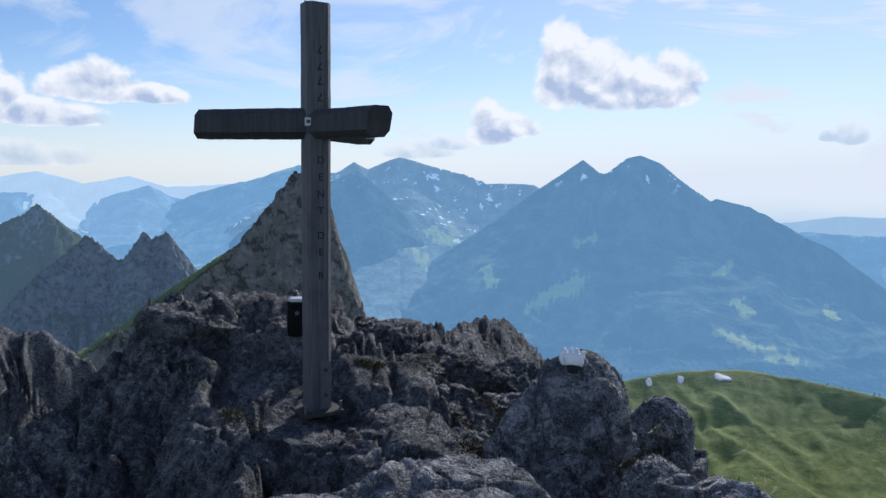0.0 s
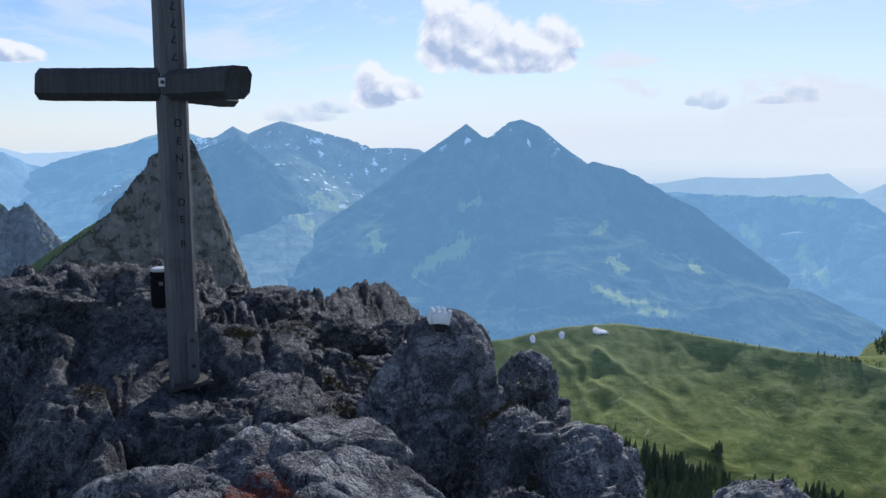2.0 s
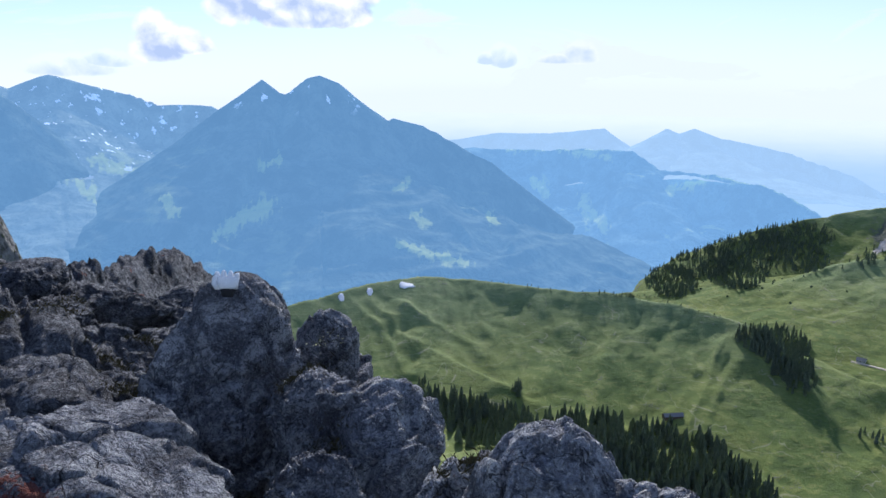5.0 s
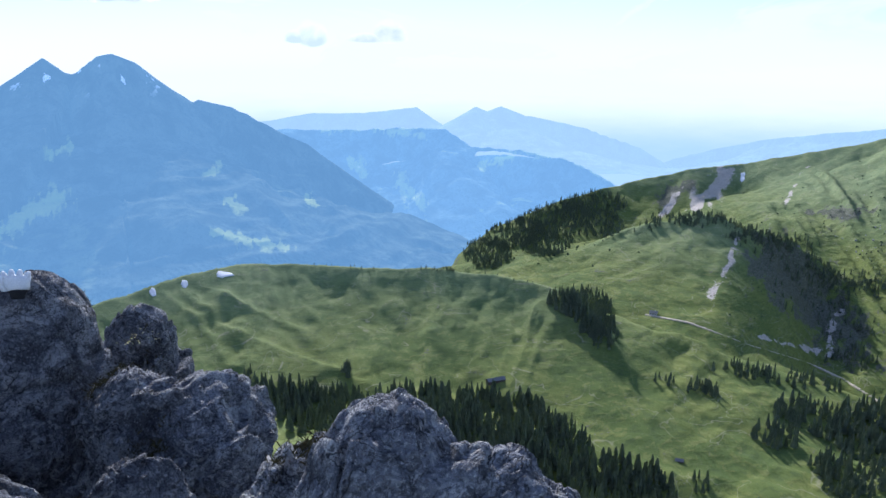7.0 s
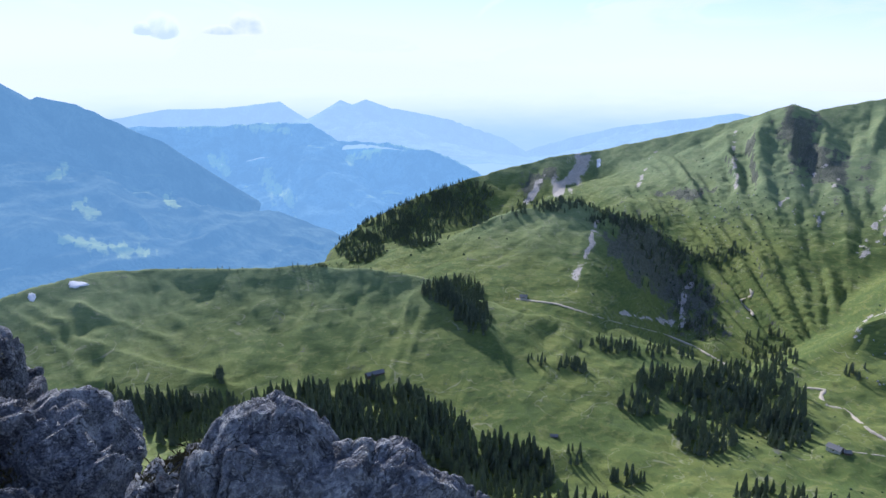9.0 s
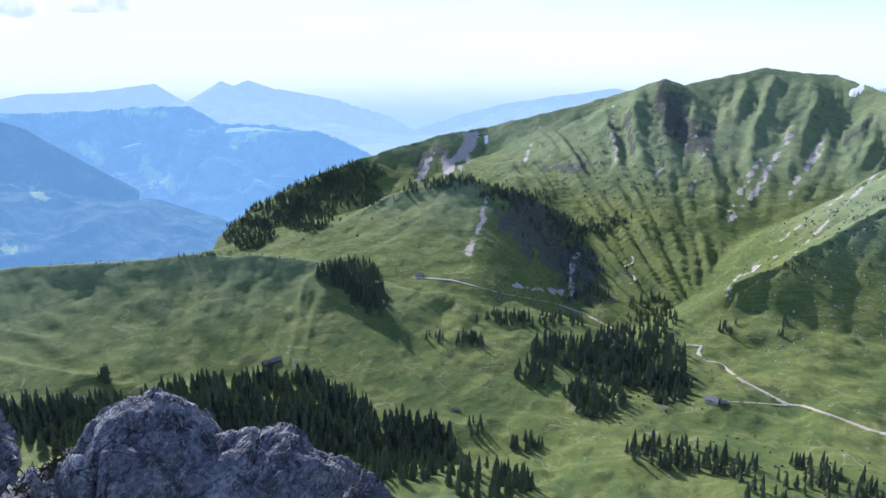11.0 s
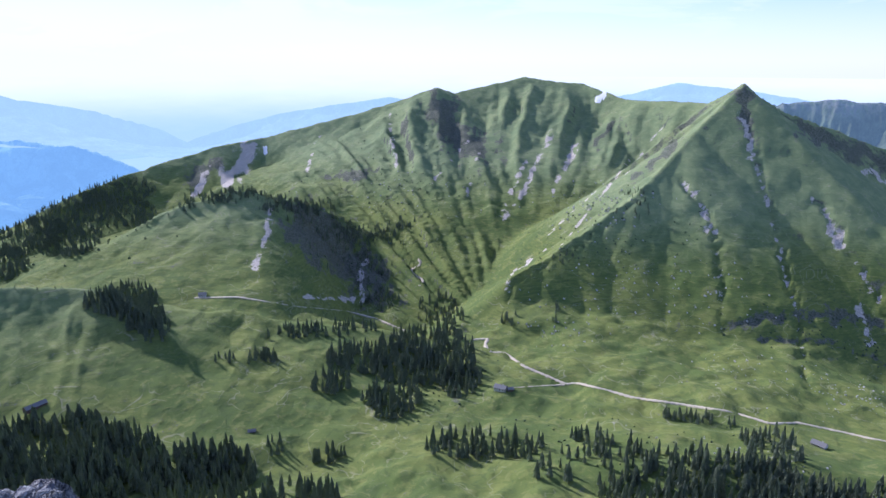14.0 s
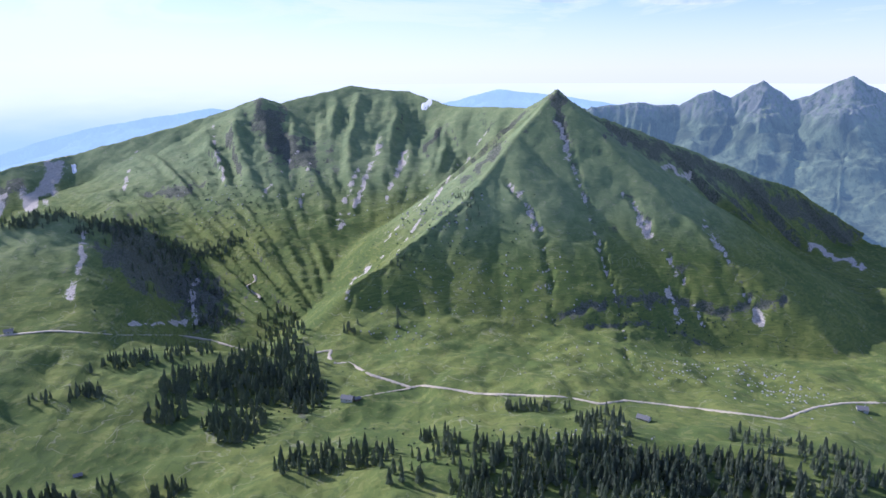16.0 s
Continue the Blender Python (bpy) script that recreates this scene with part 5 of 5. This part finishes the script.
# rows of spruces along the crests: line, first and last azimuth, how many, height, spread in metres
for line, first, last, count, tall, spread in ((FRONT, 55.5, 73.0, 300, 14, 16), (FRONT, 62.0, 72.0, 160, 13, 34), (MEADOW, 29.0, 34.0, 16, 5, 5), (MEADOW, 36.0, 47.0, 40, 5, 6)):
    row = np.array([xyz(*q) for q in line])
    azs = [q[0] for q in line]
    at = rng.uniform(first, last, count)
    px, py = [np.interp(at, azs, row[:, k]) + rng.normal(size=count) * spread for k in (0, 1)]
    pz = carved(px[None], py[None], land(px[None], py[None]))[0]
    for x, y, z in zip(px, py, pz):
        stand.append((Vector((x, y, z)), tall * 1.2 * rng.uniform(0.55, 1.15), rng.uniform(0, 360), rng.uniform(0.9, 1.3)))
stand.sort(key=lambda q: q[0].length)
KINDS = 5
crowns = [crown_data(s) for s in range(KINDS)]
masters = []
for crown in crowns:
    tree = tagged(new("conifer"), "dark green spruce on the pasture slope", "tree", "spruces on the slope")
    for name, (v, f), material in (("trunk", trunk_data(), BARK), ("crown", crown, NEEDLES)):
        ob = new(name, mesh_of(name, v, f, material, False))
        ob.parent = tree
    masters.append(tree)
for k, (p, tall, turn, fat) in enumerate(stand[:300]):
    tree = masters[k] if k < KINDS else copy_thing(masters[k % KINDS], Matrix.Identity(4))
    tree.matrix_basis = Matrix.Translation(p) @ pose(0, 0, 0, 0, 0, turn) @ Matrix.Diagonal((tall * fat, tall * fat, tall, 1))
verts, faces, total = [], [], 0
for k, (p, tall, turn, fat) in enumerate(stand[300:]):
    v, f = crowns[k % KINDS]
    v = np.array(v)
    c, s = math.cos(radians(turn)), math.sin(radians(turn))
    w = np.stack([(v[:, 0] * c - v[:, 1] * s) * tall * fat + p.x, (v[:, 0] * s + v[:, 1] * c) * tall * fat + p.y, v[:, 2] * tall + p.z], 1)
    verts.append(w)
    faces.append(np.array(f) + total)
    total += len(v)
tagged(new("far_conifers", mesh_of("far_conifers", np.concatenate(verts).tolist(), np.concatenate(faces).tolist(), NEEDLES, False)), "dark spruce woods on the slopes and ridges", "forest", kind="stuff")


# ---------------------------------------------------------------- tracks
def ribbon(name, label, points, wide, material=None, lift=0.7):
    """A track laid over the ground along lines of sight."""
    line = []
    for (a0, e0), (a1, e1) in zip(points, points[1:]):
        n = max(2, int(math.hypot(a1 - a0, e1 - e0) / 0.12))
        line += [seen(a0 + (a1 - a0) * k / n, e0 + (e1 - e0) * k / n) for k in range(n)]
    line.append(seen(*points[-1]))
    line = [sum((line[min(max(i + d, 0), len(line) - 1)] for d in (-2, -1, 0, 1, 2)), Vector()) / 5 for i in range(len(line))]
    verts, faces = [], []
    for i, p in enumerate(line):
        way = line[min(i + 1, len(line) - 1)] - line[max(i - 1, 0)]
        side = Vector((-way.y, way.x, 0)).normalized() * wide / 2 * (1 + 0.25 * math.sin(i * 1.7))
        up = Vector((0, 0, lift))
        verts += [p + side + up, p - side + up, p + side * 1.3 - up, p - side * 1.3 - up]
    for i in range(len(line) - 1):
        k = 4 * i
        faces += [(k, k + 1, k + 5, k + 4), (k + 2, k, k + 4, k + 6), (k + 1, k + 3, k + 7, k + 5)]
    return tagged(new(name, mesh_of(name, [tuple(v) for v in verts], faces, material or TRACK)), label, "track", kind="structure")


ribbon("road_hill", "pale gravel track to the alpine hut", [(55.8, -17.6), (59.2, -17.85), (63.7, -18.9), (67.9, -19.5), (70.3, -20.2), (72.7, -21.2)], 5.5)
ribbon("road_valley", "pale gravel track winding along the valley", [(78.2, -21.9), (79.8, -21.75), (79.4, -22.2), (79.9, -22.85), (81.1, -22.8), (82.8, -23.8), (86.4, -24.96), (87.5, -24.8), (92.1, -25.45), (96.4, -25.45), (99.6, -25.4), (102.5, -25.7), (104.3, -25.25), (108.8, -25.2), (116.4, -24.9), (118.6, -23.6), (120.4, -22.95), (123.1, -22.3), (127, -21.8)], 5.0)
ribbon("road_bend", "pale gravel hairpins climbing to the pass", [(73.8, -17.7), (74.3, -17.2), (73.6, -16.8), (73.1, -16.4), (74.1, -15.9), (73.8, -15.4)], 5.5)
ribbon("road_path", "narrow worn path to the lower hut", [(81.2, -25.6), (86.4, -25.0)], 2.2)

# ---------------------------------------------------------------- snow remnants
def snow_patch(a, e, wide, tall, seed):
    """A thin tongue of old snow lying on the slope; half sizes in metres, across and down the slope."""
    verts, faces, sides, rows, mid = [], [], 28, 6, seen(a, e)
    c, s = math.cos(radians(a)), math.sin(radians(a))
    for j in range(rows + 1):
        for k in range(sides):
            ang = 2 * math.pi * k / sides
            rad = j / rows * (1 + 0.45 * noise.noise((1.9 * math.cos(ang), 1.9 * math.sin(ang), seed * 3.7)))
            u, v = wide * rad * math.cos(ang), tall * rad * math.sin(ang)
            x, y = mid.x + u * c - v * s, mid.y - u * s - v * c
            z = float(land(np.array([[x]]), np.array([[y]]))[0, 0])
            verts.append((x, y, z + (1.2 if j < rows else -0.6)))
    n = sides
    for j in range(rows):
        for k in range(n):
            faces.append((j * n + k, j * n + (k + 1) % n, (j + 1) * n + (k + 1) % n, (j + 1) * n + k))
    return tagged(new("snow_patch", mesh_of("snow_patch", verts, faces, SNOW)), "dirty white remnant of old snow on grass", "snow patch", "snow remnants")


# the narrow second one, at azimuth 62, stands in for a pale track
for k, (a, e, w, h) in enumerate(((87.9, -2.75, 24, 20), (62.0, -6.75, 8, 26), (21.9, -14.85, 15, 9), (16.6, -15.75, 5, 8), (18.9, -15.35, 6, 8))):
    snow_patch(a, e, w, h, k + 1)

# ---------------------------------------------------------------- huts
WALL = plain("whitewashed_wall", (0.55, 0.53, 0.50), 0.9, 0.0, 0.8, 0.2, 0.02)
LOGS = plain("brown_boards", (0.13, 0.095, 0.07), 0.85, 0.0, 2.0, 0.35, 0.02)
ROOF = plain("grey_shingles", (0.20, 0.195, 0.20), 0.8, 0.0, 1.5, 0.3, 0.03)
PANE = plain("dark_window", (0.02, 0.022, 0.025), 0.2)


def hut(label, a, e, long, deep, tall, turn, wall, chimney=False):
    house = tagged(new("alpine_hut"), label, "hut", "alpine huts")
    body = block(-long / 2, long / 2, -deep / 2, deep / 2, -2.5, tall)
    ridge = tall + deep * 0.32
    walls = part("wall", body, wall, house)
    gable = bmesh.new()
    for s in (-1, 1):
        v = [gable.verts.new((s * (long / 2 - 0.05), y, z)) for y, z in ((-deep / 2, tall), (deep / 2, tall), (0, ridge))]
        gable.faces.new(v)
    part("gable", gable, LOGS, house)
    for s in (-1, 1):
        bm = block(-long / 2 - 0.8, long / 2 + 0.8, 0, math.hypot(deep / 2 + 0.9, (ridge - tall) * (1 + 1.8 / deep)), -0.12, 0.12)
        bmesh.ops.transform(bm, matrix=Matrix.Translation((0, 0, ridge + 0.1)) @ pose(0, 0, 0, 0, 0, 0 if s > 0 else 180) @ Matrix.Rotation(-math.atan2(ridge - tall, deep / 2), 4, "X"), verts=bm.verts)
        part("roof", bm, ROOF, house)
    for k in range(int(long / 4)):
        x = -long / 2 + 2 + k * 4
        part("window", block(x - 0.5, x + 0.5, -deep / 2 - 0.06, -deep / 2 + 0.05, tall * 0.35, tall * 0.35 + 1.1), PANE, house)
    part("door", block(-0.7, 0.7, -deep / 2 - 0.09, -deep / 2 + 0.05, 0, 2.1), LOGS, house)
    if chimney:
        part("chimney", block(long * 0.2, long * 0.2 + 0.9, -0.4, 0.5, ridge - 1, ridge + 1.4), WALL, house)
    house.matrix_world = Matrix.Translation(seen(a, e)) @ pose(0, 0, 0, 0, 0, turn)
    return house


hut("long grey-roofed barn on the green pasture", 44.0, -23.6, 27, 9, 3.2, -44 + 28, LOGS)
hut("white-walled hut at the end of the gravel track", 56.5, -17.5, 14, 10, 3.6, -56 - 10, WALL, True)
hut("white farmhouse beside the dark wood", 80.9, -25.65, 18, 11, 4.0, -80 - 25, WALL, True)
hut("small brown barn beside the farmhouse", 81.7, -25.7, 9, 7, 3.0, -80 + 20, LOGS)
hut("pale chalet among spruces near the track", 106.1, -26.5, 17, 10, 4.0, -106 - 20, WALL, True)
hut("chalet beside the valley track", 121.6, -23.2, 15, 11, 4.2, -121 + 15, WALL, True)
hut("tiny hut on the wooded hill crest", 66.2, -11.5, 8, 6, 3.0, -66, WALL)
hut("small ruined cattle pen on the pasture", 59.5, -28.0, 9, 6, 1.6, -59, LOGS)

# ---------------------------------------------------------------- pale stones scattered on the flanks
PALE = plain("pale_stone", (0.42, 0.41, 0.39), 0.95, 0.0, 0.6, 0.25, 0.05)
verts, faces = [], []
rng = np.random.RandomState(12)
for a, e, da, de, count, big in ((94, -17, 9, 3.0, 150, 2.0), (104, -22.5, 9, 1.6, 160, 1.5), (113, -22.3, 6, 1.2, 120, 2.0), (86, -20, 4, 2.2, 70, 2.0), (88, -11, 4, 2.5, 120, 2.4), (73, -10, 6, 2.5, 90, 2.2), (100, -28, 8, 1.0, 50, 1.4), (117, -23.2, 4, 0.8, 70, 2.0)):
    for _ in range(count):
        p = seen(a + da * rng.normal() * 0.5, e + de * rng.normal() * 0.5)
        s, k = big * rng.uniform(0.35, 1.2), len(verts)
        for v in ((-1, -1, -0.6), (1, -0.9, -0.6), (0.9, 1, -0.6), (-1, 0.9, -0.6), (-0.6, -0.5, 0.7), (0.5, -0.6, 0.5), (0.6, 0.5, 0.8), (-0.5, 0.6, 0.6)):
            verts.append(tuple(p[i] + s * v[i] * rng.uniform(0.7, 1.2) for i in range(3)))
        faces += [(k, k + 1, k + 5, k + 4), (k + 1, k + 2, k + 6, k + 5), (k + 2, k + 3, k + 7, k + 6), (k + 3, k, k + 4, k + 7), (k + 4, k + 5, k + 6, k + 7)]
tagged(new("scattered_stones", mesh_of("scattered_stones", verts, faces, PALE, False)), "pale boulders strewn over the grassy flanks", "stones", kind="stuff")

# ---------------------------------------------------------------- low shrubs
SHRUB = plain("alpine_shrub", (0.060, 0.090, 0.048), 0.95, 0.0, 0.8, 0.4, 0.0)
verts, faces = [], []
rng = np.random.RandomState(21)
for a, e, da, de, count, big in ((88, -13, 8, 4, 200, 2.0), (108, -19, 8, 2, 200, 2.4), (73, -9, 8, 3.5, 240, 2.4), (66, -15, 5, 2.5, 110, 2.2), (46, -12, 6, 2, 200, 2.6), (75, -25, 5, 2, 120, 2.0), (95, -29, 16, 2, 150, 1.6)):
    for _ in range(count):
        p = seen(a + da * rng.normal() * 0.5, e + de * rng.normal() * 0.5)
        s, k = big * rng.uniform(0.4, 1.3), len(verts)
        for v in ((-1, -0.3, -0.4), (0.2, -1, -0.4), (1, 0.2, -0.4), (-0.2, 1, -0.4), (-0.6, -0.5, 0.5), (0.5, -0.5, 0.7), (0.5, 0.6, 0.5), (-0.5, 0.5, 0.8), (0, 0, 1.1)):
            verts.append(tuple(p[i] + s * v[i] * rng.uniform(0.65, 1.3) for i in range(3)))
        faces += [(k, k + 1, k + 5, k + 4), (k + 1, k + 2, k + 6, k + 5), (k + 2, k + 3, k + 7, k + 6), (k + 3, k, k + 4, k + 7), (k + 4, k + 5, k + 8), (k + 5, k + 6, k + 8), (k + 6, k + 7, k + 8), (k + 7, k + 4, k + 8)]
tagged(new("low_shrubs", mesh_of("low_shrubs", verts, faces, SHRUB, False)), "low dark green shrubs dotted over the pasture", "shrubs", kind="stuff")

# ---------------------------------------------------------------- tiny yellow flowers in the moss
PETAL = plain("yellow_petals", (0.62, 0.58, 0.25), 0.8)
verts, faces = [], []
rng = np.random.RandomState(31)
for x, y, z, wide, count in ((1.20, 3.80, 0.03, 0.11, 26), (1.12, 1.84, 0.22, 0.05, 14)):
    for _ in range(count):
        c, s, k = Vector((x + rng.normal() * wide * 0.5, y + rng.normal() * wide * 0.4, z + rng.uniform(-0.03, 0.03))), rng.uniform(0.003, 0.006), len(verts)
        for v in ((1, 0, 0), (0.3, 0.95, 0), (-0.8, 0.6, 0.1), (-0.8, -0.6, 0.1), (0.3, -0.95, 0), (0, 0, 0.5)):
            verts.append(tuple(c[i] + s * v[i] for i in range(3)))
        faces += [(k + i, k + (i + 1) % 5, k + 5) for i in range(5)]
tagged(new("small_flowers", mesh_of("small_flowers", verts, faces, PETAL, False)), "tiny yellow flowers in the mossy cleft", "flowers", kind="stuff")
